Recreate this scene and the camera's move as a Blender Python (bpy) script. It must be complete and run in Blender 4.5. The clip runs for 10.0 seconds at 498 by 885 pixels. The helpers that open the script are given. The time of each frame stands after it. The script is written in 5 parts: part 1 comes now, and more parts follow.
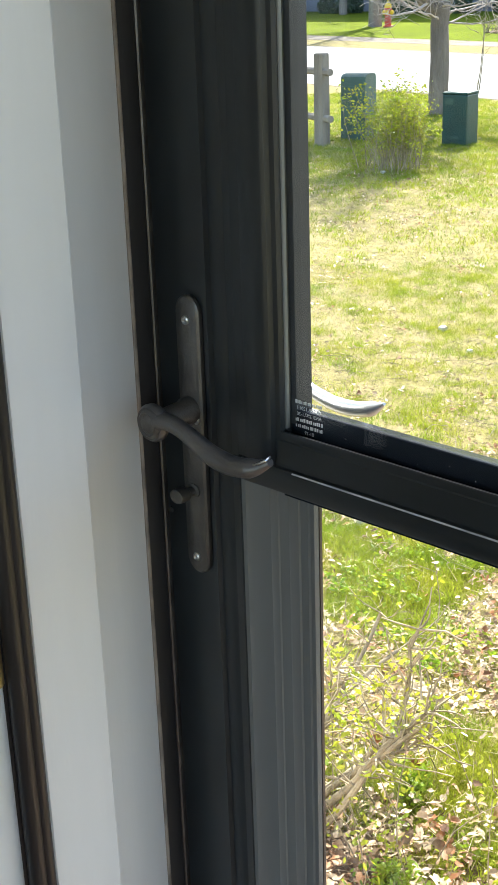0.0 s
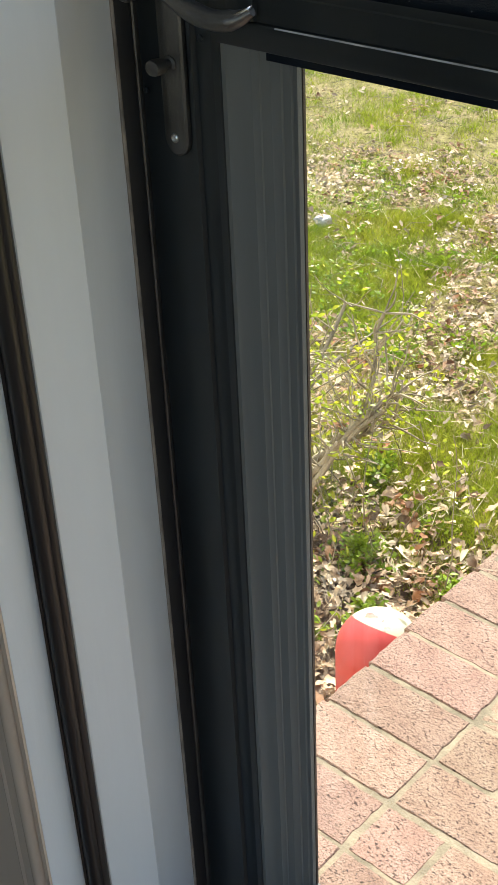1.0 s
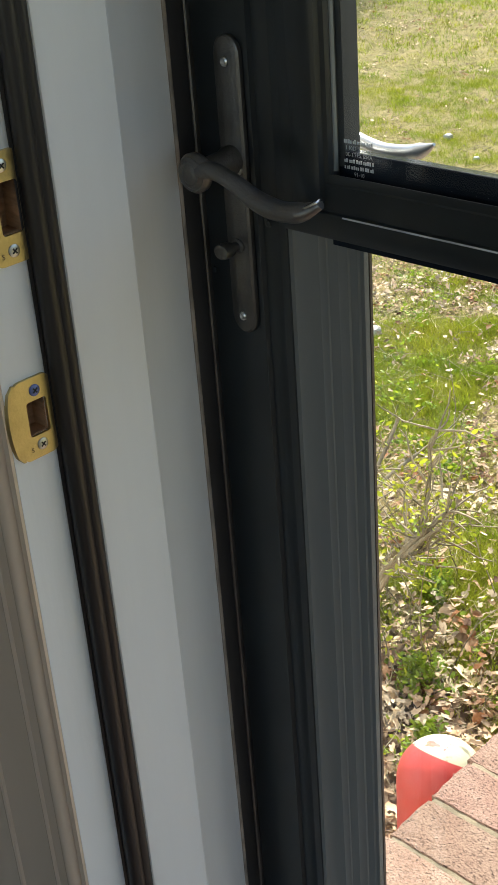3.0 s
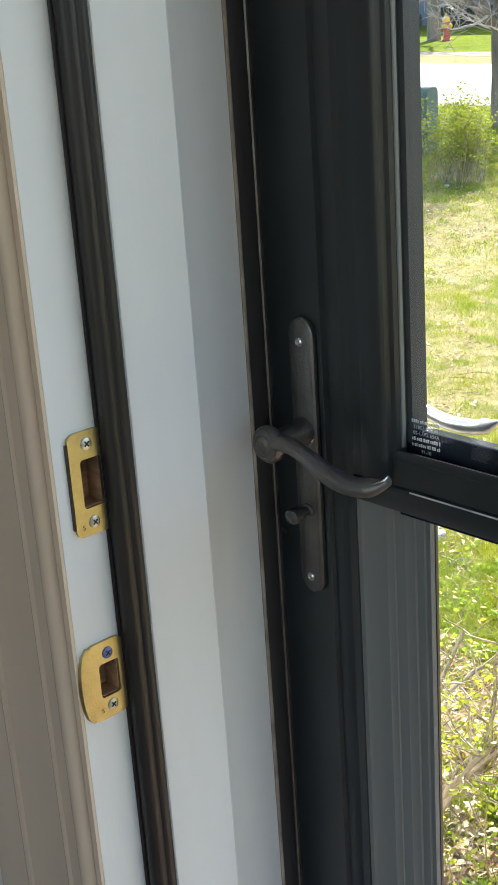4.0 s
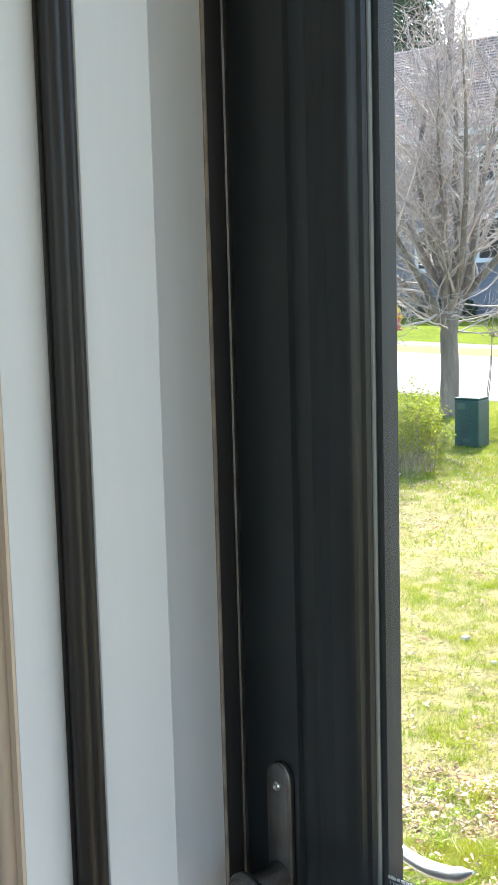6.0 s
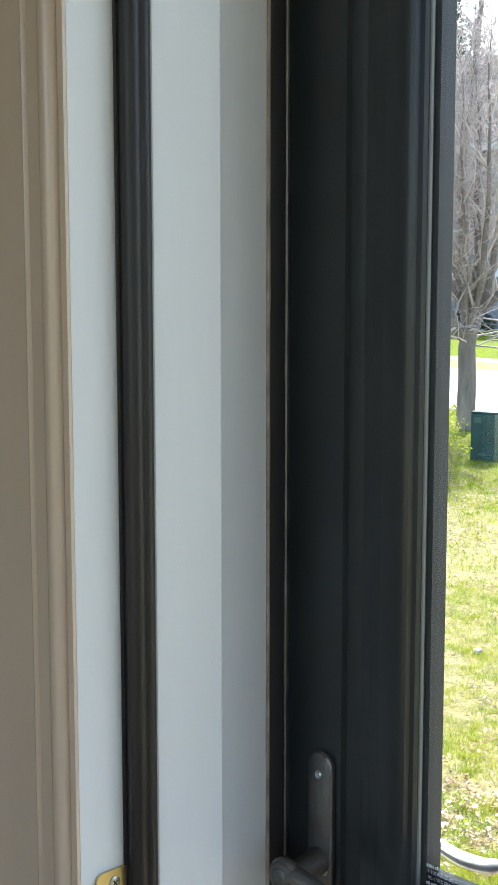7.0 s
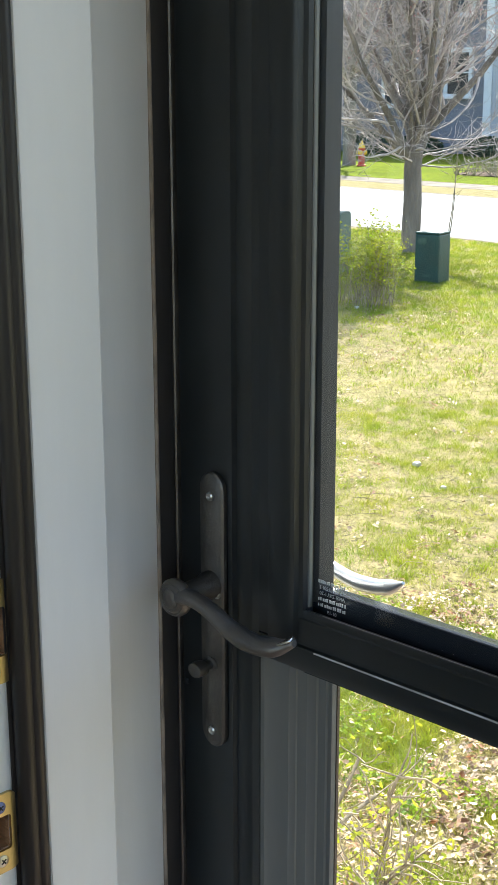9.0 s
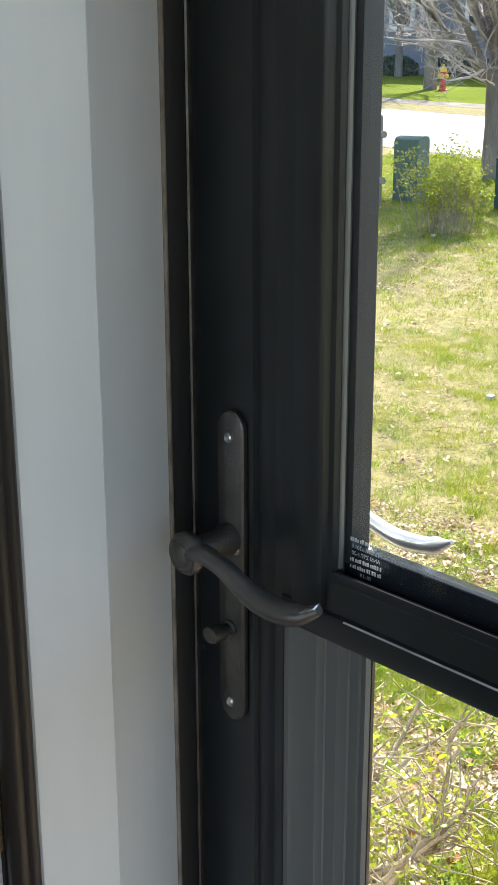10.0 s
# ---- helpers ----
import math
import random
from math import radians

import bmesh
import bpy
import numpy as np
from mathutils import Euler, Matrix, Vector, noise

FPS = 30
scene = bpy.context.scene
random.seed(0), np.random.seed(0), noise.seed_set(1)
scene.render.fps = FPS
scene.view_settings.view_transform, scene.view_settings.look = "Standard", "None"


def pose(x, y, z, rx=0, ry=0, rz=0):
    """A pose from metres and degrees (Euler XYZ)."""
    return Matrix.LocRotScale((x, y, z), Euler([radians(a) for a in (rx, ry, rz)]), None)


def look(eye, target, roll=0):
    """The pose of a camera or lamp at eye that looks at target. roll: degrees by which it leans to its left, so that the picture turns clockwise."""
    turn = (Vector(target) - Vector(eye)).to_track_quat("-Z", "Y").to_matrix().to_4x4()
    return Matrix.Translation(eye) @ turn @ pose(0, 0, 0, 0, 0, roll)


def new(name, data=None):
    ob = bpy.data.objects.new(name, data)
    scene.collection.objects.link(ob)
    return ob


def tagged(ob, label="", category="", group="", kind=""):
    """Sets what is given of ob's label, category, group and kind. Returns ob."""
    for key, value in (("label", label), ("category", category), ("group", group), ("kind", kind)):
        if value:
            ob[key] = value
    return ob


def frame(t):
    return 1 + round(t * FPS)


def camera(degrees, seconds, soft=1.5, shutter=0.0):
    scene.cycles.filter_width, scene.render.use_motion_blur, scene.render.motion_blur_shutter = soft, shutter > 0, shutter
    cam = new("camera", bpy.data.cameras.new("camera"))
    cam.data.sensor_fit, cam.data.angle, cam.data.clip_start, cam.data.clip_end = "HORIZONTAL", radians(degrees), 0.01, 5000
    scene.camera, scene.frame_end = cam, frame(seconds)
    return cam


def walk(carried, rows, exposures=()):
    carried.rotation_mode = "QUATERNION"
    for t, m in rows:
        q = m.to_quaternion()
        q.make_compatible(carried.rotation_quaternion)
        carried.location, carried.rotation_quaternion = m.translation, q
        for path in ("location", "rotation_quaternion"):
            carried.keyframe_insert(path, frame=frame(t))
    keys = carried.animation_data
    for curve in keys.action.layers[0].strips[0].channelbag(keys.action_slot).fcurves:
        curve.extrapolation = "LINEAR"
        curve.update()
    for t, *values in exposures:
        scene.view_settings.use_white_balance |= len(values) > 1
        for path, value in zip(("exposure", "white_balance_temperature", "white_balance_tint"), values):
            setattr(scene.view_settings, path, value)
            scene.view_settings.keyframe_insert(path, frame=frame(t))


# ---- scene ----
cam = camera(22.17, 10.0, soft=1.2)
# seconds, eye, (yaw, pitch, roll) in degrees
PATH = [
    (0, (0.6784, -0.5791, 1.3091), (45.203, -20.437, -1.901)),
    (0.5, (0.6875, -0.6048, 1.2499), (44.525, -25.353, -1.730)),
    (1, (0.6828, -0.6164, 1.2034), (43.624, -32.468, -2.737)),
    (1.5, (0.6871, -0.6232, 1.1724), (44.017, -36.671, -2.190)),
    (2, (0.6854, -0.6169, 1.1670), (44.863, -39.177, -3.097)),
    (2.5, (0.6609, -0.5948, 1.1883), (44.635, -38.952, -3.433)),
    (3, (0.6560, -0.6064, 1.2547), (45.807, -28.058, -4.398)),
    (4.5, (0.6586, -0.6095, 1.3387), (48.057, -17.972, -3.273)),
    (5, (0.6364, -0.6182, 1.3814), (45.366, -14.181, -2.336)),
    (5.5, (0.6438, -0.6184, 1.4174), (45.423, -10.567, -2.247)),
    (6.8, (0.6470, -0.6480, 1.4615), (45.063, -5.103, -0.880)),
    (7, (0.6461, -0.6595, 1.4385), (45.988, -7.196, -0.019)),
    (7.5, (0.6605, -0.6416, 1.3973), (44.125, -10.534, -1.165)),
    (8, (0.6510, -0.6246, 1.3727), (43.182, -13.728, -0.716)),
    (8.5, (0.6635, -0.6207, 1.3704), (43.533, -14.390, -0.492)),
    (9, (0.6520, -0.6063, 1.3482), (43.580, -14.835, -0.064)),
    (9.5, (0.6290, -0.5596, 1.3245), (42.256, -16.544, -1.035)),
    (10, (0.5912, -0.4994, 1.3195), (47.054, -18.014, -0.167)),
]
walk(cam, [(t, pose(*eye, 90 + a[1], 0, a[0]) @ pose(0, 0, 0, 0, 0, a[2])) for t, eye, a in PATH],
     [(0.0, 1.76, 6350, 8), (0.5, 1.4, 6400, 6), (1.0, 1.17, 6500, 6), (2.0, 1.02, 6550, 6), (3.0, 1.05, 6600, 6), (4.5, 1.95, 6100, 8), (5.5, 1.92, 6050, 8), (7.0, 1.88, 5900, 8), (8.5, 1.66, 6150, 8), (10.0, 1.52, 6200, 9)])

# ---- light ----
SUN_YAW, SUN_ELEVATION = 27.0, 42.0
world = bpy.data.worlds.new("sky")
scene.world = world
world.use_nodes = True
wn = world.node_tree.nodes
sky = wn.new("ShaderNodeTexSky")
sky.sky_type = "NISHITA"
sky.sun_disc = False
sky.sun_elevation = radians(SUN_ELEVATION)
sky.sun_rotation = radians(-SUN_YAW)
sky.air_density, sky.dust_density = 1.0, 2.0
wn["Background"].inputs["Strength"].default_value = 0.15
world.node_tree.links.new(sky.outputs["Color"], wn["Background"].inputs["Color"])
sun_data = bpy.data.lights.new("sun", "SUN")
sun_data.energy, sun_data.angle, sun_data.color = 5.0, radians(0.5), (1.0, 0.95, 0.87)
sun = new("sun", sun_data)
sun_dir = Vector((-math.sin(radians(SUN_YAW)) * math.cos(radians(SUN_ELEVATION)),
                  math.cos(radians(SUN_YAW)) * math.cos(radians(SUN_ELEVATION)), math.sin(radians(SUN_ELEVATION))))
sun.matrix_basis = look(sun_dir * 60, (0, 0, 0))


# ---- materials ----
def mat(name, col, rough=0.5, metal=0.0, var=0.15, scale=8.0, bump=0.1, fine=120.0, stretch=(1, 1, 1), col2=None,
        island=0.0, random_ob=0.0, coat=0.0, fine_var=0.0, sub=0.0, spec=0.5, hue_ob=0.0):
    """A surface with variation at two scales: large stains and fine grain."""
    m = bpy.data.materials.new(name)
    m.use_nodes = True
    nt = m.node_tree
    n, link = nt.nodes, nt.links.new
    b = n["Principled BSDF"]
    b.inputs["Roughness"].default_value, b.inputs["Metallic"].default_value = rough, metal
    b.inputs["Coat Weight"].default_value = coat
    b.inputs["Specular IOR Level"].default_value = spec
    tc = n.new("ShaderNodeTexCoord")
    mp = n.new("ShaderNodeMapping")
    mp.inputs["Scale"].default_value = stretch
    link(tc.outputs["Object"], mp.inputs["Vector"])
    big = n.new("ShaderNodeTexNoise")
    big.inputs["Scale"].default_value, big.inputs["Detail"].default_value = scale, 5
    link(mp.outputs["Vector"], big.inputs["Vector"])
    small = n.new("ShaderNodeTexNoise")
    small.inputs["Scale"].default_value, small.inputs["Detail"].default_value = fine, 4
    link(mp.outputs["Vector"], small.inputs["Vector"])
    ramp = n.new("ShaderNodeValToRGB")
    c2 = col2 or tuple(c * (1 - var) for c in col)
    c1 = col if col2 else tuple(min(1, c * (1 + var * 0.6)) for c in col)
    ramp.color_ramp.elements[0].position, ramp.color_ramp.elements[1].position = 0.35, 0.65
    ramp.color_ramp.elements[0].color, ramp.color_ramp.elements[1].color = (*c2, 1), (*c1, 1)
    link(big.outputs["Fac"], ramp.inputs["Fac"])
    out = ramp.outputs["Color"]
    if fine_var or island or random_ob:
        hsv = n.new("ShaderNodeHueSaturation")
        link(out, hsv.inputs["Color"])
        add = n.new("ShaderNodeMath")
        add.operation = "MULTIPLY_ADD"
        if island:
            g = n.new("ShaderNodeNewGeometry")
            link(g.outputs["Random Per Island"], add.inputs[0])
            add.inputs[1].default_value, add.inputs[2].default_value = island, 1 - island / 2
        elif random_ob:
            o = n.new("ShaderNodeObjectInfo")
            link(o.outputs["Random"], add.inputs[0])
            add.inputs[1].default_value, add.inputs[2].default_value = random_ob, 1 - random_ob / 2
        else:
            add.inputs[0].default_value, add.inputs[1].default_value, add.inputs[2].default_value = 0, 0, 1
        fin = n.new("ShaderNodeMath")
        fin.operation = "MULTIPLY_ADD"
        link(small.outputs["Fac"], fin.inputs[0])
        fin.inputs[1].default_value = fine_var
        sub_n = n.new("ShaderNodeMath")
        sub_n.operation = "SUBTRACT"
        link(add.outputs[0], sub_n.inputs[0])
        sub_n.inputs[1].default_value = fine_var / 2
        link(sub_n.outputs[0], fin.inputs[2])
        link(fin.outputs[0], hsv.inputs["Value"])
        if hue_ob:
            tone = n.new("ShaderNodeObjectInfo")
            spin = n.new("ShaderNodeMath")
            spin.operation = "MULTIPLY_ADD"
            mixed = n.new("ShaderNodeMath")
            mixed.operation = "FRACT"
            times = n.new("ShaderNodeMath")
            times.operation = "MULTIPLY"
            times.inputs[1].default_value = 7.3
            link(tone.outputs["Random"], times.inputs[0])
            link(times.outputs[0], mixed.inputs[0])
            link(mixed.outputs[0], spin.inputs[0])
            spin.inputs[1].default_value, spin.inputs[2].default_value = hue_ob, 0.5 - hue_ob / 2
            link(spin.outputs[0], hsv.inputs["Hue"])
        out = hsv.outputs["Color"]
    link(out, b.inputs["Base Color"])
    if bump:
        bp = n.new("ShaderNodeBump")
        bp.inputs["Strength"].default_value, bp.inputs["Distance"].default_value = bump, 0.002
        link(small.outputs["Fac"], bp.inputs["Height"])
        link(bp.outputs["Normal"], b.inputs["Normal"])
    if sub:
        b.inputs["Subsurface Weight"].default_value = 0.0
        tr = n.new("ShaderNodeBsdfTranslucent")
        link(out, tr.inputs["Color"])
        mx = n.new("ShaderNodeMixShader")
        mx.inputs[0].default_value = sub
        link(b.outputs[0], mx.inputs[1])
        link(tr.outputs[0], mx.inputs[2])
        link(mx.outputs[0], n["Material Output"].inputs["Surface"])
    return m


def glass_mat(name, tint=(1, 1, 1), gloss=0.06):
    """Thin window glass: clear, with a reflection that grows towards grazing angles."""
    m = bpy.data.materials.new(name)
    m.use_nodes = True
    n, link = m.node_tree.nodes, m.node_tree.links.new
    n.remove(n["Principled BSDF"])
    clear = n.new("ShaderNodeBsdfTransparent")
    clear.inputs["Color"].default_value = (*tint, 1)
    gl = n.new("ShaderNodeBsdfGlossy")
    gl.inputs["Roughness"].default_value = 0.02
    fr = n.new("ShaderNodeLayerWeight")
    fr.inputs["Blend"].default_value = 0.5
    p5 = n.new("ShaderNodeMath")
    p5.operation = "POWER"
    link(fr.outputs["Facing"], p5.inputs[0])
    p5.inputs[1].default_value = 5.0
    sc = n.new("ShaderNodeMath")
    sc.operation = "MULTIPLY_ADD"
    link(p5.outputs[0], sc.inputs[0])
    sc.inputs[1].default_value, sc.inputs[2].default_value = 0.9, gloss * 0.5
    mx = n.new("ShaderNodeMixShader")
    link(sc.outputs[0], mx.inputs[0])
    link(clear.outputs[0], mx.inputs[1])
    link(gl.outputs[0], mx.inputs[2])
    link(mx.outputs[0], n["Material Output"].inputs["Surface"])
    return m


M = {
    "white_paint": mat("white_paint", (0.80, 0.80, 0.79), 0.42, var=0.05, scale=5, bump=0.12, fine=90, stretch=(1, 1, 0.15), fine_var=0.04),
    "trim_tan": mat("trim_tan", (0.67, 0.525, 0.40), 0.22, var=0.07, scale=6, bump=0.08, fine=110, stretch=(1, 1, 0.12), fine_var=0.04),
    "wall_paint": mat("wall_paint", (0.74, 0.71, 0.65), 0.8, var=0.05, scale=2, bump=0.2, fine=200),
    "ceiling_paint": mat("ceiling_paint", (0.78, 0.77, 0.74), 0.9, var=0.03, scale=2, bump=0.2, fine=150),
    "weather": mat("weather", (0.017, 0.0135, 0.0125), 0.42, var=0.25, scale=20, bump=0.1, fine=300, stretch=(1, 1, 0.1)),
    "black_alu": mat("black_alu", (0.021, 0.0245, 0.0265), 0.34, var=0.2, scale=14, bump=0.02, fine=500, fine_var=0.03),
    "rail_glint": mat("rail_glint", (0.62, 0.63, 0.62), 0.4, 0.2, var=0.3, scale=60, bump=0.1),
    "gloss_black": mat("gloss_black", (0.014, 0.018, 0.026), 0.18, var=0.2, scale=14, bump=0.0, spec=0.1),
    "grey_alu": mat("grey_alu", (0.15, 0.155, 0.148), 0.42, 0.0, var=0.15, scale=10, bump=0.05, fine=300, stretch=(1, 1, 0.08)),
    "matt_black": mat("matt_black", (0.020, 0.023, 0.027), 0.6, var=0.2, scale=14, bump=0.0),
    "bronze": mat("bronze", (0.06, 0.045, 0.038), 0.45, 0.2, var=0.2, scale=20, bump=0.1, fine=200, stretch=(1, 1, 0.2)),
    "dark_bronze": mat("dark_bronze", (0.030, 0.0285, 0.029), 0.4, 0.1, var=0.2, scale=20, bump=0.1, fine=200, stretch=(1, 1, 0.2)),
    "bead": mat("bead", (0.16, 0.165, 0.155), 0.5, var=0.1, scale=20, bump=0.05),
    "silver": mat("silver", (0.15, 0.155, 0.16), 0.42, 0.25, var=0.12, scale=12, bump=0.08, fine=200, stretch=(0.1, 1, 1)),
    "caulk": mat("caulk", (0.34, 0.28, 0.23), 0.7, var=0.35, scale=40, bump=0.6, fine=150),
    "pewter": mat("pewter", (0.16, 0.15, 0.14), 0.38, 0.75, var=0.25, scale=30, bump=0.2, fine=600, fine_var=0.15),
    "pewter_light": mat("pewter_light", (0.55, 0.54, 0.52), 0.22, 0.9, var=0.1, scale=40, bump=0.05),
    "outer_nickel": mat("outer_nickel", (0.45, 0.46, 0.46), 0.3, 0.8, var=0.1, scale=40, bump=0.05),
    "brass": mat("brass", (0.56, 0.46, 0.245), 0.36, 1.0, var=0.12, scale=60, bump=0.12, fine=500, fine_var=0.12),
    "steel": mat("steel", (0.62, 0.62, 0.60), 0.28, 1.0, var=0.15, scale=80, bump=0.1),
    "blue_steel": mat("blue_steel", (0.13, 0.17, 0.42), 0.35, 0.7, var=0.15, scale=80, bump=0.1),
    "raw_wood": mat("raw_wood", (0.34, 0.19, 0.10), 0.8, var=0.5, scale=30, bump=0.6, fine=160, stretch=(1, 1, 4)),
    "sill_grey": mat("sill_grey", (0.36, 0.378, 0.395), 0.45, 0.35, var=0.12, scale=12, bump=0.15, fine=180, fine_var=0.08),
    "sill_beige": mat("sill_beige", (0.74, 0.73, 0.69), 0.45, var=0.18, scale=14, bump=0.2, fine=140, fine_var=0.12),
    "oak": mat("oak", (0.26, 0.145, 0.075), 0.45, var=0.35, scale=9, bump=0.25, fine=70, stretch=(0.15, 1, 1)),
    "dark_floor": mat("dark_floor", (0.085, 0.05, 0.032), 0.4, var=0.35, scale=7, bump=0.2, fine=60, stretch=(0.12, 1, 1)),
    "dark_rubber": mat("dark_rubber", (0.03, 0.032, 0.036), 0.7, var=0.2, scale=30, bump=0.2),
    "label_white": mat("label_white", (0.6, 0.62, 0.63), 0.6, var=0.03),
    "brick": mat("brick", (0.35, 0.242, 0.183), 0.92, var=0.2, scale=18, bump=1.0, fine=240, col2=(0.285, 0.182, 0.134), random_ob=0.26, fine_var=0.6, spec=0.25, hue_ob=0.024),
    "mortar": mat("mortar", (0.262, 0.218, 0.152), 0.95, var=0.3, scale=26, bump=0.9, fine=220, fine_var=0.4, spec=0.2),
    "foundation": mat("foundation", (0.36, 0.34, 0.31), 0.95, var=0.2, scale=6, bump=0.8, fine=80),
    "lawn_soil": mat("lawn_soil", (0.31, 0.25, 0.125), 1.0, scale=9, bump=1.0, fine=75, col2=(0.20, 0.18, 0.06), fine_var=1.5, spec=0.1),
    "lawn_far": mat("lawn_far", (0.16, 0.20, 0.012), 1.0, scale=0.7, bump=0.8, fine=30, col2=(0.115, 0.155, 0.010), fine_var=0.6, spec=0.03),
    "grass_green": mat("grass_green", (0.21, 0.30, 0.020), 0.65, scale=3.5, bump=0, col2=(0.36, 0.38, 0.035), island=0.8, sub=0.42, spec=0.25),
    "grass_dry": mat("grass_dry", (0.60, 0.51, 0.31), 0.75, scale=3.5, bump=0, col2=(0.40, 0.37, 0.11), island=0.8, sub=0.35, spec=0.25),
    "dead_leaf": mat("dead_leaf", (0.78, 0.65, 0.46), 0.7, scale=9, bump=0.6, fine=90, col2=(0.25, 0.105, 0.04), island=1.3, sub=0.2, fine_var=0.4, spec=0.3),
    "leaf": mat("leaf", (0.29, 0.39, 0.025), 0.45, scale=7, bump=0, col2=(0.46, 0.45, 0.035), island=0.7, sub=0.5),
    "weed": mat("weed", (0.17, 0.29, 0.018), 0.5, scale=8, bump=0, col2=(0.30, 0.38, 0.03), island=0.8, sub=0.4),
    "straw": mat("straw", (0.66, 0.58, 0.42), 0.7, scale=8, bump=0, col2=(0.48, 0.38, 0.22), island=0.7, sub=0.2, spec=0.3),
    "twig": mat("twig", (0.34, 0.285, 0.20), 0.85, var=0.35, scale=20, bump=0.5, fine=160, island=0.4, fine_var=0.4, spec=0.2),
    "bark": mat("bark", (0.23, 0.20, 0.175), 0.85, var=0.35, scale=5, bump=1.0, fine=35, stretch=(1, 1, 0.25), fine_var=0.7, spec=0.2),
    "branch": mat("branch", (0.46, 0.405, 0.38), 0.6, var=0.3, scale=4, bump=0.4, fine=60, island=0.6, spec=0.35),
    "bud": mat("bud", (0.40, 0.20, 0.20), 0.7, var=0.3, scale=4, bump=0, island=0.5, sub=0.4),
    "green_box": mat("green_box", (0.017, 0.062, 0.052), 0.5, var=0.2, scale=6, bump=0.1, fine=80, fine_var=0.1),
    "green_box_faded": mat("green_box_faded", (0.07, 0.13, 0.10), 0.6, var=0.2, scale=6, bump=0.1, fine=80, fine_var=0.1),
    "old_wood": mat("old_wood", (0.27, 0.23, 0.18), 0.9, var=0.35, scale=8, bump=0.7, fine=60, stretch=(1, 1, 0.15), fine_var=0.3),
    # paler than asphalt: the sun's glare on the road is in this colour
    "asphalt": mat("asphalt", (0.36, 0.36, 0.35), 0.95, var=0.12, scale=0.8, bump=0.5, fine=60, fine_var=0.2),
    "concrete": mat("concrete", (0.20, 0.17, 0.13), 0.9, var=0.35, scale=2.5, bump=0.4, fine=50, fine_var=0.4, spec=0.15),
    "red_paint": mat("red_paint", (0.62, 0.06, 0.04), 0.4, var=0.2, scale=8, bump=0.1),
    "yellow_paint": mat("yellow_paint", (0.85, 0.55, 0.04), 0.4, var=0.15, scale=8, bump=0.1),
    "buoy_red": mat("buoy_red", (0.52, 0.06, 0.055), 0.5, var=0.18, scale=14, bump=0.35, fine=120, fine_var=0.15),
    "buoy_cream": mat("buoy_cream", (0.60, 0.58, 0.42), 0.55, var=0.2, scale=14, bump=0.4, fine=120, fine_var=0.2),
    "hose_grey": mat("hose_grey", (0.105, 0.118, 0.112), 0.4, var=0.2, scale=20, bump=0.2, fine=200),
    "hose_brown": mat("hose_brown", (0.14, 0.10, 0.07), 0.45, var=0.25, scale=20, bump=0.2, fine=200),
    "siding": mat("siding", (0.225, 0.23, 0.265), 0.8, var=0.12, scale=0.6, bump=0.2, fine=12, stretch=(0.2, 1, 1)),
    "siding_light": mat("siding_light", (0.50, 0.505, 0.535), 0.8, var=0.1, scale=0.6, bump=0.2, fine=12, stretch=(0.2, 1, 1)),
    "shingle": mat("shingle", (0.20, 0.16, 0.155), 0.95, var=0.3, scale=1.2, bump=0.5, fine=14, random_ob=0.2, fine_var=0.4),
    "house_trim": mat("house_trim", (0.75, 0.76, 0.78), 0.6, var=0.06, scale=2, bump=0.1),
    "house_glass": mat("house_glass", (0.035, 0.04, 0.05), 0.08, var=0.3, scale=0.8, bump=0),
    "needles": mat("needles", (0.06, 0.10, 0.055), 0.8, var=0.3, scale=1, bump=0, island=0.7, sub=0.2),
    "mulch": mat("mulch", (0.12, 0.075, 0.045), 1.0, var=0.4, scale=5, bump=1.0, fine=25, fine_var=0.6),
    "stone_white": mat("stone_white", (0.52, 0.50, 0.46), 0.8, var=0.12, scale=12, bump=0.5, fine=60),
    "pane": glass_mat("pane", (0.975, 0.985, 0.98)),
}


# ---- builders ----
def part(name, bm, material, parent=None, label="", smooth=False):
    me = bpy.data.meshes.new(name)
    bmesh.ops.recalc_face_normals(bm, faces=bm.faces)
    bm.to_mesh(me)
    bm.free()
    return part_mesh(name, me, material, parent, label, smooth)


def part_mesh(name, me, material, parent=None, label="", smooth=False):
    me.materials.append(M[material])
    if smooth:
        me.polygons.foreach_set("use_smooth", [True] * len(me.polygons))
        me.set_sharp_from_angle(angle=radians(40))
    ob = new(name, me)
    if parent:
        ob.parent = parent
    if label:
        tagged(ob, label)
    return ob


def thing(name, label, category, at=(0, 0, 0), group="", kind=""):
    ob = new(name)
    ob.empty_display_size = 0.05
    ob.location = at
    return tagged(ob, label, category, group, kind)


def box(x0, x1, y0, y1, z0, z1, bevel=0.0, bm=None, m=None):
    bm = bm or bmesh.new()
    t = Matrix.Translation(((x0 + x1) / 2, (y0 + y1) / 2, (z0 + z1) / 2)) @ Matrix.Diagonal((x1 - x0, y1 - y0, z1 - z0, 1))
    r = bmesh.ops.create_cube(bm, size=1, matrix=(m @ t) if m else t)
    if bevel:
        edges = list({e for v in r["verts"] for e in v.link_edges})
        bmesh.ops.bevel(bm, geom=edges, offset=bevel, segments=2, affect="EDGES", profile=0.5)
    return bm


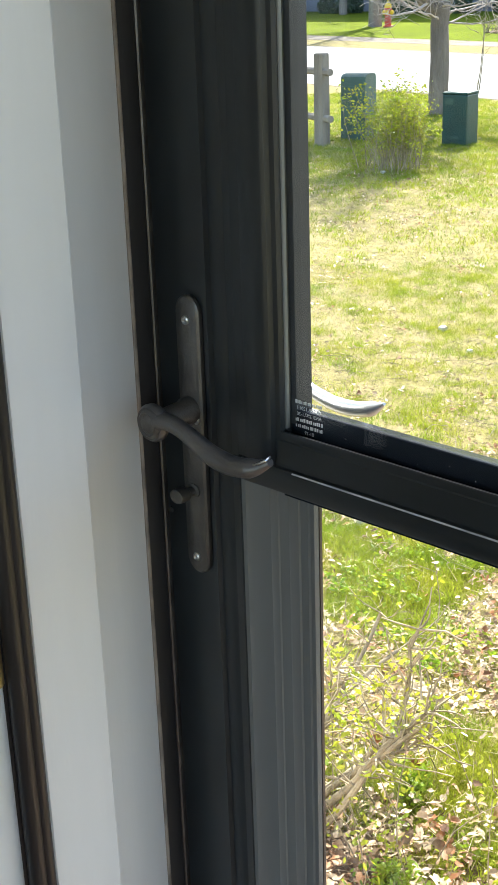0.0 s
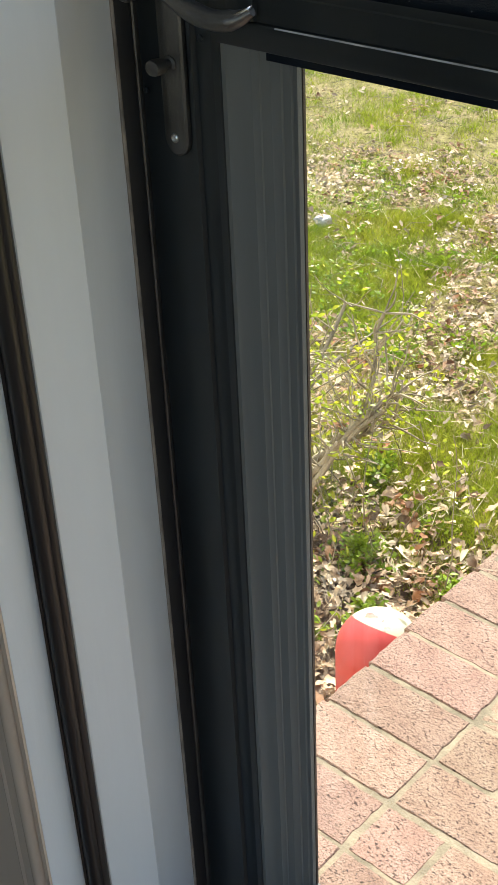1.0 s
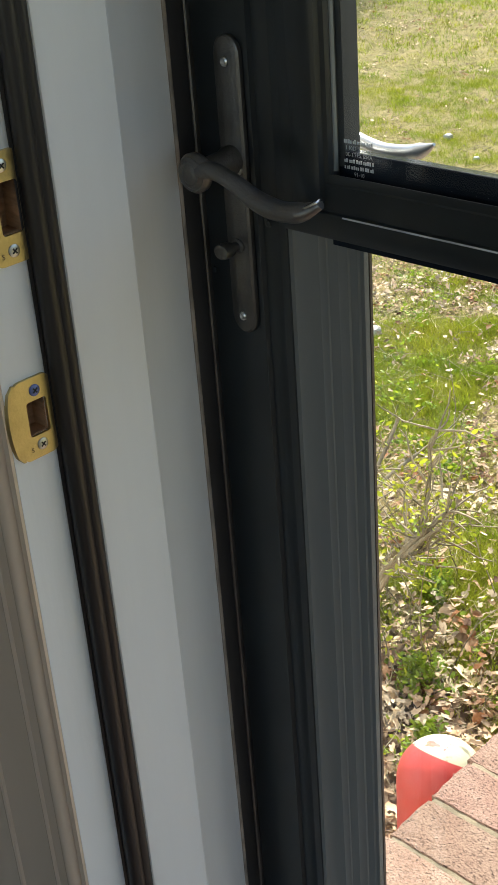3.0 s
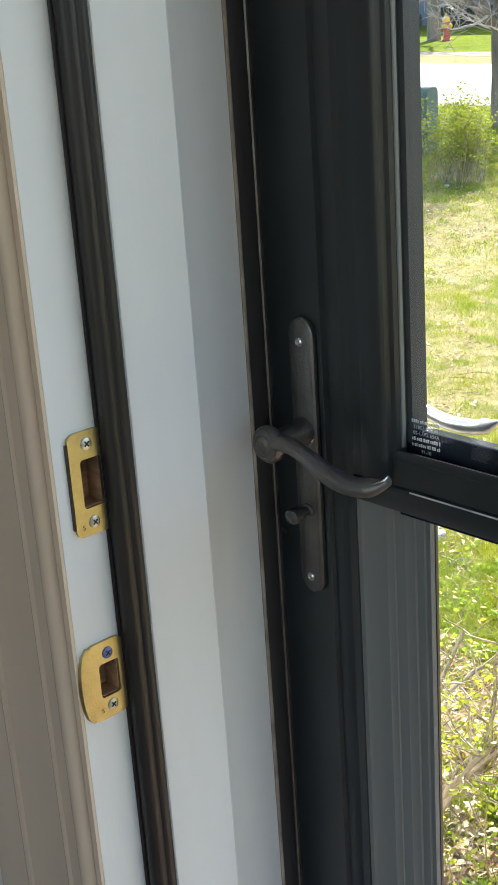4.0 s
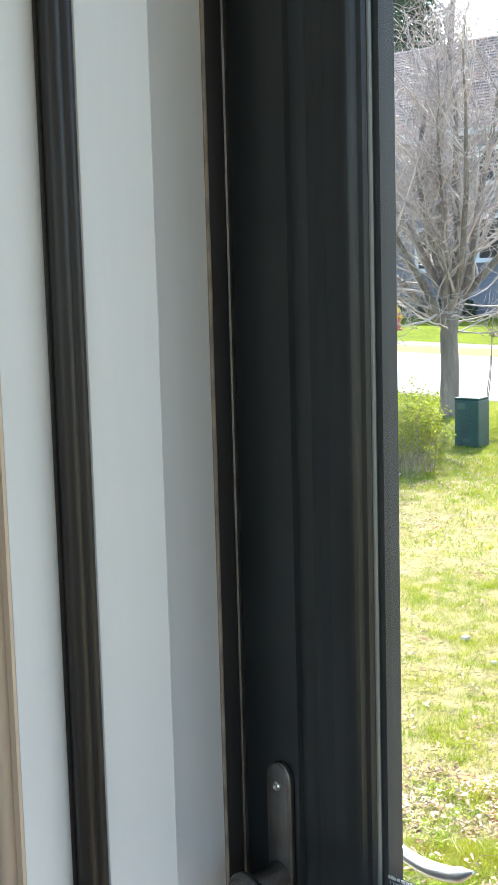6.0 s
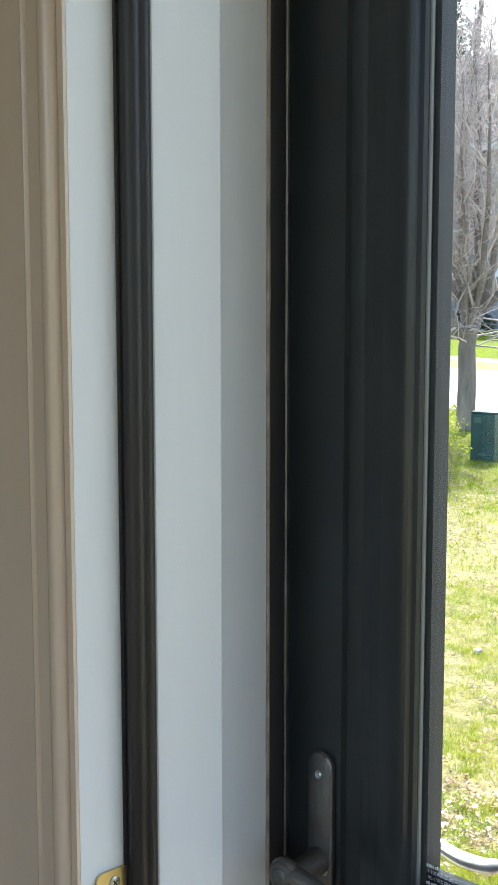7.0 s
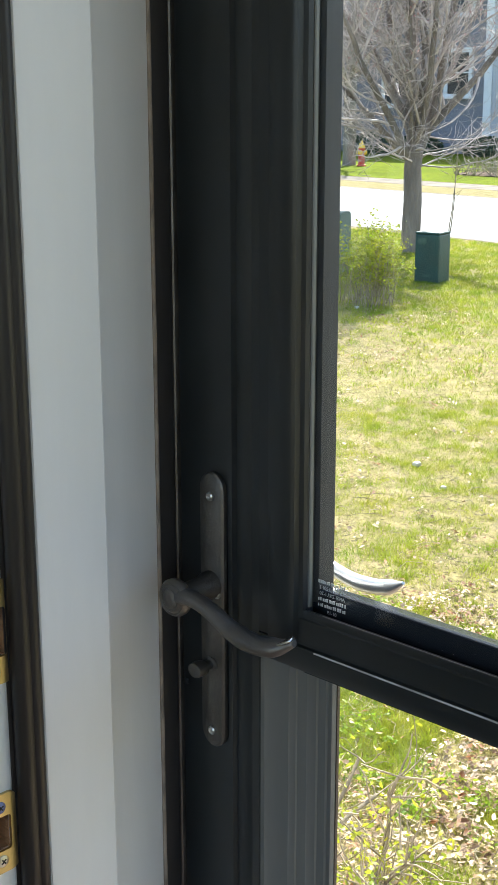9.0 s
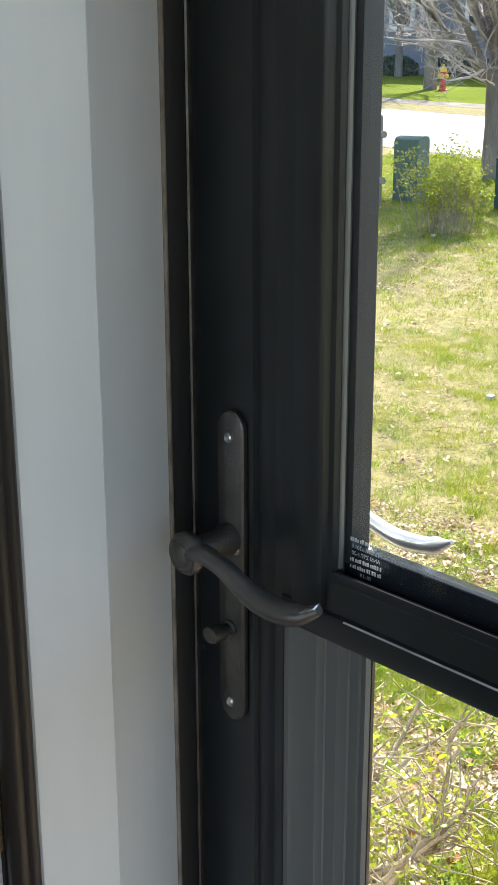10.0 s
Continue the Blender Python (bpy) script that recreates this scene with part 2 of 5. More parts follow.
def extrude(profile, lo, hi, axis="z", bm=None):
    """A closed profile drawn along an axis: (x, y) along z, or (y, z) along x."""
    bm = bm or bmesh.new()
    rings = []
    for s in (lo, hi):
        rings.append([bm.verts.new((a, b, s) if axis == "z" else (s, a, b)) for a, b in profile])
    n = len(profile)
    for i in range(n):
        bm.faces.new((rings[0][i], rings[0][(i + 1) % n], rings[1][(i + 1) % n], rings[1][i]))
    bm.faces.new(rings[0])
    bm.faces.new(rings[1])
    return bm


def tube(points, radii, sides=10, bm=None, flat=1.0, cap=True):
    """A round bar through points; flat squeezes it across its vertical."""
    bm = bm or bmesh.new()
    pts = [Vector(p) for p in points]
    rings = []
    for i, p in enumerate(pts):
        d = (pts[min(i + 1, len(pts) - 1)] - pts[max(i - 1, 0)]).normalized()
        u = d.cross(Vector((0, 0, 1)) if abs(d.z) < 0.9 else Vector((0, 1, 0))).normalized()
        w = u.cross(d)
        r = radii[i] if hasattr(radii, "__len__") else radii
        rings.append([bm.verts.new(p + u * (math.cos(k * 2 * math.pi / sides) * r) + w * (math.sin(k * 2 * math.pi / sides) * r * flat))
                      for k in range(sides)])
    for a, b in zip(rings, rings[1:]):
        for k in range(sides):
            bm.faces.new((a[k], a[(k + 1) % sides], b[(k + 1) % sides], b[k]))
    if cap:
        bm.faces.new(rings[0])
        bm.faces.new(rings[-1])
    return bm


def spline(points, n=6):
    """Catmull-Rom points through the given ones."""
    p = [Vector(q) for q in points]
    p = [p[0] * 2 - p[1]] + p + [p[-1] * 2 - p[-2]]
    out = []
    for i in range(1, len(p) - 2):
        for k in range(n):
            t = k / n
            out.append(0.5 * ((2 * p[i]) + (p[i + 1] - p[i - 1]) * t + (2 * p[i - 1] - 5 * p[i] + 4 * p[i + 1] - p[i + 2]) * t * t
                              + (3 * p[i] - p[i - 1] - 3 * p[i + 1] + p[i + 2]) * t ** 3))
    return out + [p[-2]]


def lathe(profile, sides=24, m=None, bm=None):
    """A profile of (radius, height) turned round z."""
    bm = bm or bmesh.new()
    rings = []
    for r, h in profile:
        rings.append([bm.verts.new((m or Matrix()) @ Vector((r * math.cos(k * 2 * math.pi / sides), r * math.sin(k * 2 * math.pi / sides), h)))
                      for k in range(sides)])
    for a, b in zip(rings, rings[1:]):
        for k in range(sides):
            bm.faces.new((a[k], a[(k + 1) % sides], b[(k + 1) % sides], b[k]))
    bm.faces.new(rings[0])
    bm.faces.new(rings[-1])
    return bm


def raw_mesh(name, verts, faces):
    me = bpy.data.meshes.new(name)
    v, f = np.asarray(verts, np.float32), np.asarray(faces, np.int32)
    k = f.shape[1]
    me.vertices.add(len(v))
    me.vertices.foreach_set("co", v.ravel())
    me.loops.add(f.size)
    me.loops.foreach_set("vertex_index", f.ravel())
    me.polygons.add(len(f))
    me.polygons.foreach_set("loop_start", np.arange(0, f.size, k, dtype=np.int32))
    me.update(calc_edges=True)
    return me


def pitted(m, dark, scale, amount, soft=0.06, squash=0.85):
    """Adds small dark pits and streaks to a material's colour and relief."""
    n, link = m.node_tree.nodes, m.node_tree.links.new
    b = n["Principled BSDF"]
    src = b.inputs["Base Color"].links[0].from_socket
    geo = n.new("ShaderNodeNewGeometry")
    mp = n.new("ShaderNodeMapping")
    mp.inputs["Scale"].default_value = (squash, 1.0, 1.0)
    mp.inputs["Rotation"].default_value = (0, 0, 0.4)
    link(geo.outputs["Position"], mp.inputs["Vector"])
    t = n.new("ShaderNodeTexNoise")
    t.inputs["Scale"].default_value, t.inputs["Detail"].default_value, t.inputs["Distortion"].default_value = scale, 3, 0.0
    link(mp.outputs["Vector"], t.inputs["Vector"])
    r = n.new("ShaderNodeValToRGB")
    r.color_ramp.elements[0].position, r.color_ramp.elements[1].position = amount, amount + soft
    link(t.outputs["Fac"], r.inputs["Fac"])
    mx = n.new("ShaderNodeMix")
    mx.data_type = "RGBA"
    link(r.outputs["Color"], mx.inputs[0])
    link(src, mx.inputs[6])
    mx.inputs[7].default_value = (*dark, 1)
    link(mx.outputs[2], b.inputs["Base Color"])


pitted(M["brick"], (0.14, 0.09, 0.065), 520, 0.56, 0.06, 0.6)
pitted(M["brick"], (0.055, 0.035, 0.028), 350, 0.592, 0.04, 0.5)
pitted(M["buoy_cream"], (0.50, 0.10, 0.08), 60, 0.60)
pitted(M["buoy_cream"], (0.20, 0.19, 0.12), 30, 0.66)
pitted(M["buoy_red"], (0.58, 0.30, 0.25), 90, 0.68)
# lawn soil: dark specks, and the shade between clumps put into its colour
pitted(M["lawn_soil"], (0.075, 0.06, 0.025), 42, 0.585, 0.06)
pitted(M["lawn_soil"], (0.13, 0.11, 0.045), 20, 0.55, 0.15)
pitted(M["lawn_far"], (0.08, 0.09, 0.012), 9, 0.53)
M["bark"].node_tree.nodes["Bump"].inputs["Distance"].default_value = 0.03
M["brick"].node_tree.nodes["Bump"].inputs["Distance"].default_value = 0.003
Y_TO_Z = pose(0, 0, 0, 90, 0, 0)  # turns a lathe's axis z to -y

# ---- the setting ----
TOP = 2.05
OPEN = 0.93   # far side of the doorway
GROUND = -0.70
PORCH = -0.238


def structure(name, bm, material, label, category="", smooth=False):
    return tagged(part(name, bm, material, None, "", smooth), label, category or name.split("_")[0], kind="structure")


structure("wall_front_latch_side", box(-2.2, -0.012, -0.20, -0.03, -0.75, 2.6), "wall_paint", "beige painted house wall beside the doorway", "wall")
structure("wall_front_hinge_side", box(OPEN + 0.04, 3.0, -0.20, -0.03, -0.75, 2.6), "wall_paint", "beige painted house wall past the doorway", "wall")
structure("wall_front_header", box(-0.012, OPEN + 0.04, -0.20, -0.03, TOP + 0.03, 2.6), "wall_paint", "beige painted wall above the doorway", "wall")
BACK = -2.6
structure("wall_back_low", box(-2.2, 3.0, BACK - 0.1, BACK, -0.05, 0.35), "wall_paint", "plain pale room wall below the window", "wall")
structure("wall_back_high", box(-2.2, 3.0, BACK - 0.1, BACK, 2.25, 2.6), "wall_paint", "plain pale room wall above the window", "wall")
structure("wall_back_left", box(-2.2, 0.2, BACK - 0.1, BACK, 0.35, 2.25), "wall_paint", "plain pale room wall beside the window", "wall")
structure("wall_back_right", box(2.6, 3.0, BACK - 0.1, BACK, 0.35, 2.25), "wall_paint", "plain pale room wall beside the window", "wall")
# unseen opening behind the camera, added to let skylight onto casing and door
win = thing("window_1", "wide white framed window, unseen, added to light the room", "window", kind="structure")
for x in (0.2, 1.37, 2.54):
    part("window_post", box(x, x + 0.06, BACK - 0.08, BACK - 0.02, 0.35, 2.25, 0.004), "white_paint", win)
part("window_sill", box(0.2, 2.6, BACK - 0.11, BACK + 0.04, 0.352, 0.38, 0.004), "white_paint", win)
structure("wall_left", box(-2.3, -2.2, BACK - 0.1, -0.03, -0.05, 2.6), "wall_paint", "plain beige room wall", "wall")
structure("wall_right_back", box(3.0, 3.1, BACK - 0.1, -2.2, -0.05, 2.6), "wall_paint", "plain beige room wall", "wall")
structure("wall_right_front", box(3.0, 3.1, -0.7, -0.03, -0.05, 2.6), "wall_paint", "plain beige room wall", "wall")
structure("wall_right_low", box(3.0, 3.1, -2.2, -0.7, -0.05, 0.85), "wall_paint", "plain beige room wall below the side window", "wall")
structure("wall_right_high", box(3.0, 3.1, -2.2, -0.7, 2.0, 2.6), "wall_paint", "plain beige room wall above the side window", "wall")
# second unseen opening, added opposite the jamb to brighten its white faces
win = thing("window_2", "white framed side window, unseen, added to light the jamb", "window", kind="structure")
for y in (-2.199, -1.48, -0.761):
    part("window_post", box(3.02, 3.08, y, y + 0.06, 0.85, 2.0, 0.004), "white_paint", win)
part("window_sill", box(2.96, 3.11, -2.199, -0.701, 0.852, 0.88, 0.004), "white_paint", win)
structure("ceiling", box(-2.3, 3.1, BACK - 0.1, -0.03, 2.602, 2.7), "ceiling_paint", "plain white room ceiling")
floor = structure("floor", box(-2.2, 3.0, BACK, -0.21, -0.15, -0.042), "mortar", "dark brown wooden floor boards inside the door")

# door frame: jamb with stop, set back to the outer moulding
jamb = thing("door_frame", "white painted wooden door jamb with stop and moulding", "door frame", kind="structure")
POCKETS = ((-0.1925, -0.1765, 0.876, 0.901), (-0.1885, -0.1725, 1.012, 1.045))   # along y, along z
bm = box(-0.012, 0.0098, -0.207, -0.1, -0.03, TOP)
low_z = -0.03
for y0, y1, z0, z1 in POCKETS:
    box(0.0098, 0.025, -0.207, -0.1, low_z, z0, bm=bm)
    box(0.0098, 0.025, -0.207, y0, z0, z1, bm=bm)
    box(0.0098, 0.025, y1, -0.1, z0, z1, bm=bm)
    low_z = z1
box(0.0098, 0.025, -0.207, -0.1, low_z, TOP, bm=bm)
part("jamb", bm, "white_paint", jamb)
part("stop", extrude([(0.0255, -0.15), (0.033, -0.151), (0.034, -0.15), (0.034, -0.094), (0.0335, -0.093), (-0.01, -0.093), (-0.01, -0.0995), (0.0255, -0.0995)], 0.001, TOP), "white_paint", jamb)
part("outer_moulding", extrude([(-0.01, -0.0925), (0.0145, -0.0925), (0.0095, -0.055), (0.0045, -0.022), (-0.01, -0.022)], -0.04, TOP), "white_paint", jamb)
part("hinge_jamb", box(OPEN, OPEN + 0.04, -0.204, -0.022, -0.03, TOP), "white_paint", jamb)
part("head_jamb", box(-0.012, OPEN + 0.04, -0.204, -0.022, TOP + 0.001, TOP + 0.03), "white_paint", jamb)

# caulk bead with cracks between moulding and storm door frame
bm = bmesh.new()
caulk_points, caulk_radii = [], []
for i in range(120):
    z = 0.0 + i * TOP / 119
    bump = 0.0002 if (0.69 < z < 0.79 or 1.30 < z < 1.34 or 1.42 < z < 1.44) else 0.0
    caulk_points.append((0.0054 + bump * 0.6 + 0.0002 * noise.noise((z * 14, 0, 0)), -0.0215, z))
    caulk_radii.append(0.0015 + bump * 0.7 + 0.0002 * noise.noise((0, z * 23, 3)))
part("caulk_bead", tube(caulk_points, caulk_radii, 8), "caulk", jamb, "cracked dried caulk line", True)

# interior casing with a moulded profile
casing = thing("door_casing", "tan painted moulded casing round the door", "casing", kind="structure")
bead_round = [(0.0122 + 0.0066 * math.cos(radians(t)), -0.2098 - 0.0074 * math.sin(radians(t))) for t in range(5, 176, 17)]
prof = [(0.0248, -0.2072), (0.0248, -0.2096), (0.0198, -0.2100), (0.0195, -0.2076), (0.0188, -0.2076)] + bead_round
prof += [(0.0050, -0.2104), (-0.001, -0.2112), (-0.0085, -0.2122), (-0.0091, -0.2138), (-0.0105, -0.2146), (-0.0122, -0.2140), (-0.0128, -0.2124), (-0.024, -0.2134), (-0.040, -0.2160),
         (-0.052, -0.2190), (-0.0526, -0.2212), (-0.0545, -0.2222), (-0.0570, -0.2216), (-0.0576, -0.2200), (-0.068, -0.2225), (-0.080, -0.2265), (-0.087, -0.2270), (-0.0895, -0.2250), (-0.090, -0.2005),
         (-0.0125, -0.2005), (-0.0125, -0.2072)]
part("casing_side", extrude(prof, -0.041, TOP + 0.06), "trim_tan", casing, "", True)
part("casing_hinge_side", box(OPEN + 0.01, OPEN + 0.09, -0.222, -0.2005, -0.04, TOP + 0.06, 0.003), "trim_tan", casing)
part("casing_head", box(0.02, OPEN + 0.009, -0.222, -0.2005, TOP - 0.01, TOP + 0.06, 0.003), "trim_tan", casing)

base = thing("baseboard", "painted baseboard with rounded shoe moulding", "baseboard", kind="structure")
part("board", box(-2.19, -0.092, -0.214, -0.2005, -0.041, 0.07, 0.003), "trim_tan", base)
part("shoe", extrude([(-0.2145, -0.041), (-0.236, -0.041), (-0.235, -0.030), (-0.229, -0.021), (-0.2145, -0.017)], -2.19, -0.095, "x"), "white_paint", base, "", True)

# weather strip: bulb with two lobes against the stop
def lobe(cx, cy, r, a0, a1, n=9):
    return [(cx + r * math.cos(radians(a0 + (a1 - a0) * i / n)), cy + r * math.sin(radians(a0 + (a1 - a0) * i / n))) for i in range(n + 1)]


strip = thing("weather_strip", "dark brown rubber bulb weather strip along the jamb", "weather strip")
part("flange", extrude([(0.0252, -0.1525), (0.0252, -0.173), (0.0265, -0.1738), (0.0275, -0.172), (0.0275, -0.1525)], 0.002, TOP - 0.002), "weather", strip, "", True)
part("bulb", extrude([(0.0277, -0.1600)] + lobe(0.0315, -0.1655, 0.0068, 190, 395, 12), 0.002, TOP - 0.002), "weather", strip, "", True)
part("lip", extrude([(0.0277, -0.1522), (0.0277, -0.1598)] + lobe(0.0332, -0.1578, 0.0056, 262, 440), 0.002, TOP - 0.002), "weather", strip, "", True)
pad = tagged(part("corner_pad", box(0.0253, 0.029, -0.201, -0.168, -0.006, 0.034, 0.001), "dark_rubber"), "dark rubber corner seal at the foot of the jamb", "seal")

# threshold
sill = thing("threshold", "grey ribbed metal door threshold with wooden inner edge", "threshold", kind="structure")
ribs = [(-0.1495, -0.012), (-0.1495, -0.001)]
for i in range(9):
    y = -0.146 + i * 0.0045
    ribs += [(y, -0.001), (y + 0.0008, 0.0), (y + 0.003, 0.0), (y + 0.0038, -0.001)]
ribs += [(-0.1005, 0.0), (-0.066, 0.0), (-0.0645, -0.0015), (-0.0645, -0.012)]
part("ribbed_plate", extrude(ribs, 0.0345, OPEN - 0.001, "x"), "sill_grey", sill)
part("plate_end", box(0.0125, 0.0343, -0.092, -0.0645, -0.012, 0.0, 0.0008), "sill_grey", sill)
part("outer_nosing", extrude([(-0.064, -0.0415), (-0.064, -0.003), (-0.055, -0.006), (-0.022, -0.0215), (-0.0135, -0.0245), (-0.0118, -0.029), (-0.012, -0.0415)], -0.0105, OPEN - 0.001, "x"), "sill_beige", sill, "pale grey outer sill nosing", True)
part("wood_edge", extrude([(-0.204, -0.041), (-0.204, -0.016), (-0.198, -0.009), (-0.166, -0.004), (-0.1505, -0.004), (-0.1505, -0.041)], 0.0295, OPEN - 0.001, "x"), "oak", sill, "stained brown oak inner edge", True)
part("quarter_round", extrude([(-0.2045, -0.041), (-0.2285, -0.041), (-0.2275, -0.03), (-0.222, -0.021), (-0.2135, -0.0165), (-0.2045, -0.016)], 0.0195, OPEN, "x"), "white_paint", sill, "white rounded moulding", True)
part("sub_sill", box(-0.011, OPEN + 0.04, -0.2, -0.0148, -0.2, -0.042), "foundation", sill)

# ---- storm door ----
door = thing("storm_door", "black aluminium storm door with two glass panes, closed", "storm door", (0, 0, 0))
part("z_bar", extrude([(-0.011, -0.021), (0.0035, -0.0205), (0.0045, -0.019), (0.0045, -0.004), (0.0035, -0.003), (-0.011, -0.003)], -0.036, TOP), "dark_bronze", door, "dark brown mounting frame", True)
part("z_bar_foot", box(-0.008, 0.0062, -0.0225, -0.0015, -0.024, -0.0085, 0.0025), "dark_rubber", door, "dark rubber foot", True)
# lip in a lighter metal than the bar
part("z_bar_lip", extrude([(0.000, -0.0028), (0.0042, -0.0028), (0.0052, -0.0018), (0.0052, 0.002), (0.000, 0.002)], -0.036, TOP), "pewter", door, "thin grey metal edge", True)
# hidden filler, added only to keep sun from leaking past the leaf
part("z_bar_side", box(-0.011, 0.0060, 0.0040, 0.030, -0.036, TOP), "dark_bronze", door)
LEAF0, LEAF1 = -0.032, TOP - 0.02
stile = [(0.0053, 0.034), (0.0053, 0.0022), (0.0064, 0.0006), (0.009, 0.0), (0.0555, 0.0), (0.057, -0.0022), (0.0605, -0.0022), (0.062, 0.0015),
         (0.0735, 0.0015), (0.0745, 0.0023), (0.0765, 0.0023), (0.0775, 0.0008), (0.0845, 0.0), (0.085, 0.001), (0.085, 0.034)]
part("latch_stile", extrude(stile, LEAF0, LEAF1), "black_alu", door, "", True)
part("hinge_stile", box(0.80, 0.905, 0.0, 0.034, LEAF0, LEAF1, 0.002), "black_alu", door)
part("top_rail", box(0.0855, 0.7995, 0.0, 0.034, 1.93, LEAF1, 0.002), "black_alu", door)
# upper pane's frame beside the latch stile
upper = [(0.0853, -0.001), (0.0945, -0.001), (0.096, -0.0035), (0.100, -0.004), (0.1145, -0.003), (0.1175, -0.001), (0.1185, 0.003), (0.1215, 0.004), (0.1225, 0.0075),
         (0.1205, 0.010), (0.1205, 0.0162), (0.0853, 0.0162)]
part("upper_frame_side", extrude(upper, 0.9922, 1.9295), "black_alu", door, "", True)
part("upper_frame_outer", extrude([(0.0853, 0.0164), (0.1205, 0.0166), (0.124, 0.018), (0.124, 0.0335), (0.0853, 0.034)], 1.018, 1.9295), "matt_black", door, "matt black outer frame edge")
part("glazing_bead", extrude([(0.1206, 0.0085), (0.1226, 0.0085), (0.1232, 0.0095), (0.1232, 0.0118), (0.1206, 0.0118)], 1.017, 1.93), "bead", door, "pale grey glazing bead")
# middle rail, inner and outer halves
rail_in = [(0.012, 0.9735), (0.001, 0.9735), (-0.0015, 0.9745), (-0.0025, 0.9765), (-0.0025, 0.9895), (-0.0012, 0.9912), (0.0015, 0.9918), (0.0022, 0.994), (0.0030, 1.0095), (0.0040, 1.0105), (0.0042, 1.0150), (0.0050, 1.0160), (0.012, 1.0134)]
part("middle_rail", extrude(rail_in, 0.0855, 0.7995, "x"), "black_alu", door, "", True)
# the lit bevel's highlight, painted as a thin pale strip
part("rail_edge", extrude([(-0.0027, 0.9905), (-0.0022, 0.9904), (-0.0015, 0.9911), (-0.0019, 0.9914)], 0.137, 0.7995, "x"), "rail_glint", door, "painted highlight along the edge of the rail")
part("outer_rail", extrude([(0.018, 0.962), (0.018, 1.0274), (0.0186, 1.0280), (0.0335, 1.0254), (0.0345, 1.0245), (0.0345, 0.964), (0.033, 0.962)], 0.0855, 0.7995, "x"), "gloss_black", door, "", True)
pane = part("upper_pane", box(0.1212, 0.801, 0.0125, 0.0155, 1.012, 1.932), "pane", door, "clear safety glass")
pane.visible_shadow = False
# lower pane sits further out, with a stepped frame
low = [(0.0853, 0.034), (0.0853, 0.001), (0.0890, 0.001), (0.0905, 0.0045), (0.0985, 0.0090), (0.1030, 0.0112), (0.1034, 0.0124), (0.1068, 0.0146), (0.1072, 0.0160),
       (0.1132, 0.0192), (0.1136, 0.0202), (0.1185, 0.0232), (0.1190, 0.0250), (0.1240, 0.0272), (0.1247, 0.0290), (0.1278, 0.0296), (0.1285, 0.0335)]
part("lower_frame_side", extrude(low, 0.0898, 0.9732), "grey_alu", door, "dark grey stepped frame", True)
part("lower_frame_lip", extrude([(0.1245, 0.0345), (0.1292, 0.034), (0.1292, 0.0365), (0.1245, 0.0365)], 0.118, 0.962), "bronze", door, "reddish brown outer edge")
bottom = [(0.034, LEAF0), (0.034, 0.089), (0.0015, 0.089), (0.0005, 0.086), (0.0, 0.052), (-0.0015, 0.05), (-0.0015, -0.028), (0.0005, LEAF0)]
part("bottom_rail", extrude(bottom, 0.0855, 0.7995, "x"), "black_alu", door, "", True)
steps = [(0.034, 0.0895), (0.001, 0.0895), (0.0005, 0.0975), (0.003, 0.0985), (0.0035, 0.1025), (0.006, 0.1035), (0.0065, 0.1075), (0.009, 0.108), (0.010, 0.1135)]
part("bottom_gasket", extrude(steps + [(0.0115, 0.114), (0.0115, 0.1145), (0.034, 0.1145)], 0.0856, 0.7995, "x"), "grey_alu", door, "ridged grey gasket")
part("bottom_ledge", extrude([(0.012, 0.115), (0.0125, 0.1165), (0.022, 0.1175), (0.0235, 0.121), (0.036, 0.122), (0.036, 0.115)], 0.1288, 0.7995, "x"), "silver", door, "bright metal ledge")
pane = part("lower_pane", box(0.126, 0.801, 0.0295, 0.0325, 0.119, 0.966), "pane", door, "clear glass")
pane.visible_shadow = False
for x, z in ((0.062, 0.02), (0.07, 0.975), (0.012, 0.93)):
    part("screw", lathe([(0.0026, 0), (0.0024, 0.001), (0.001, 0.0016)], 12, Matrix.Translation((x, -0.0018, z)) @ Y_TO_Z), "black_alu", door, "", True)

# etched mark on the upper pane, seen from its back
mark = thing("glass_mark", "small white etched safety mark on the pane, read from behind", "label", (0.1815, 0.0121, 1.036))
ROWS = ["", "16 CFR 1201 I", "ANSI Z97.1-20", "", "", "01-19"]
for i, words in enumerate(ROWS):
    zrow = -0.0042 * i
    if words:
        cu = bpy.data.curves.new("line", "FONT")
        cu.body, cu.size, cu.align_x = words, 0.0036, "CENTER"
        tmp = bpy.data.objects.new("tmp", cu)
        me = bpy.data.meshes.new_from_object(tmp)
        bpy.data.objects.remove(tmp)
        me.transform(Matrix.Translation((-0.041, 0, zrow)) @ pose(0, 0, 0, 90, 0, 0) @ Matrix.Diagonal((-1, 1, 1, 1)))
        part_mesh("line", me, "label_white", mark)
    else:
        bm = bmesh.new()
        x = -0.053
        rnd = random.Random(i)
        while x < -0.03:
            w = rnd.uniform(0.0007, 0.0015)
            box(x, min(x + w, -0.029), -0.0002, 0.0, zrow, zrow + rnd.choice((0.0019, 0.0024)), bm=bm)
            x += w + rnd.choice((0.0005, 0.0005, 0.0012))
        part("line", bm, "label_white", mark)

# dried specks low on the upper pane
rnd = random.Random(8)
bm = bmesh.new()
for k in range(22):
    x, z, q = rnd.uniform(0.19, 0.40), 1.017 + rnd.random() ** 2 * 0.04, rnd.choice((0.00012, 0.00016, 0.0002, 0.0004))
    lathe([(q, 0), (q * 0.6, 0.0001)], 6, Matrix.Translation((x, 0.01245, z)) @ Y_TO_Z, bm)
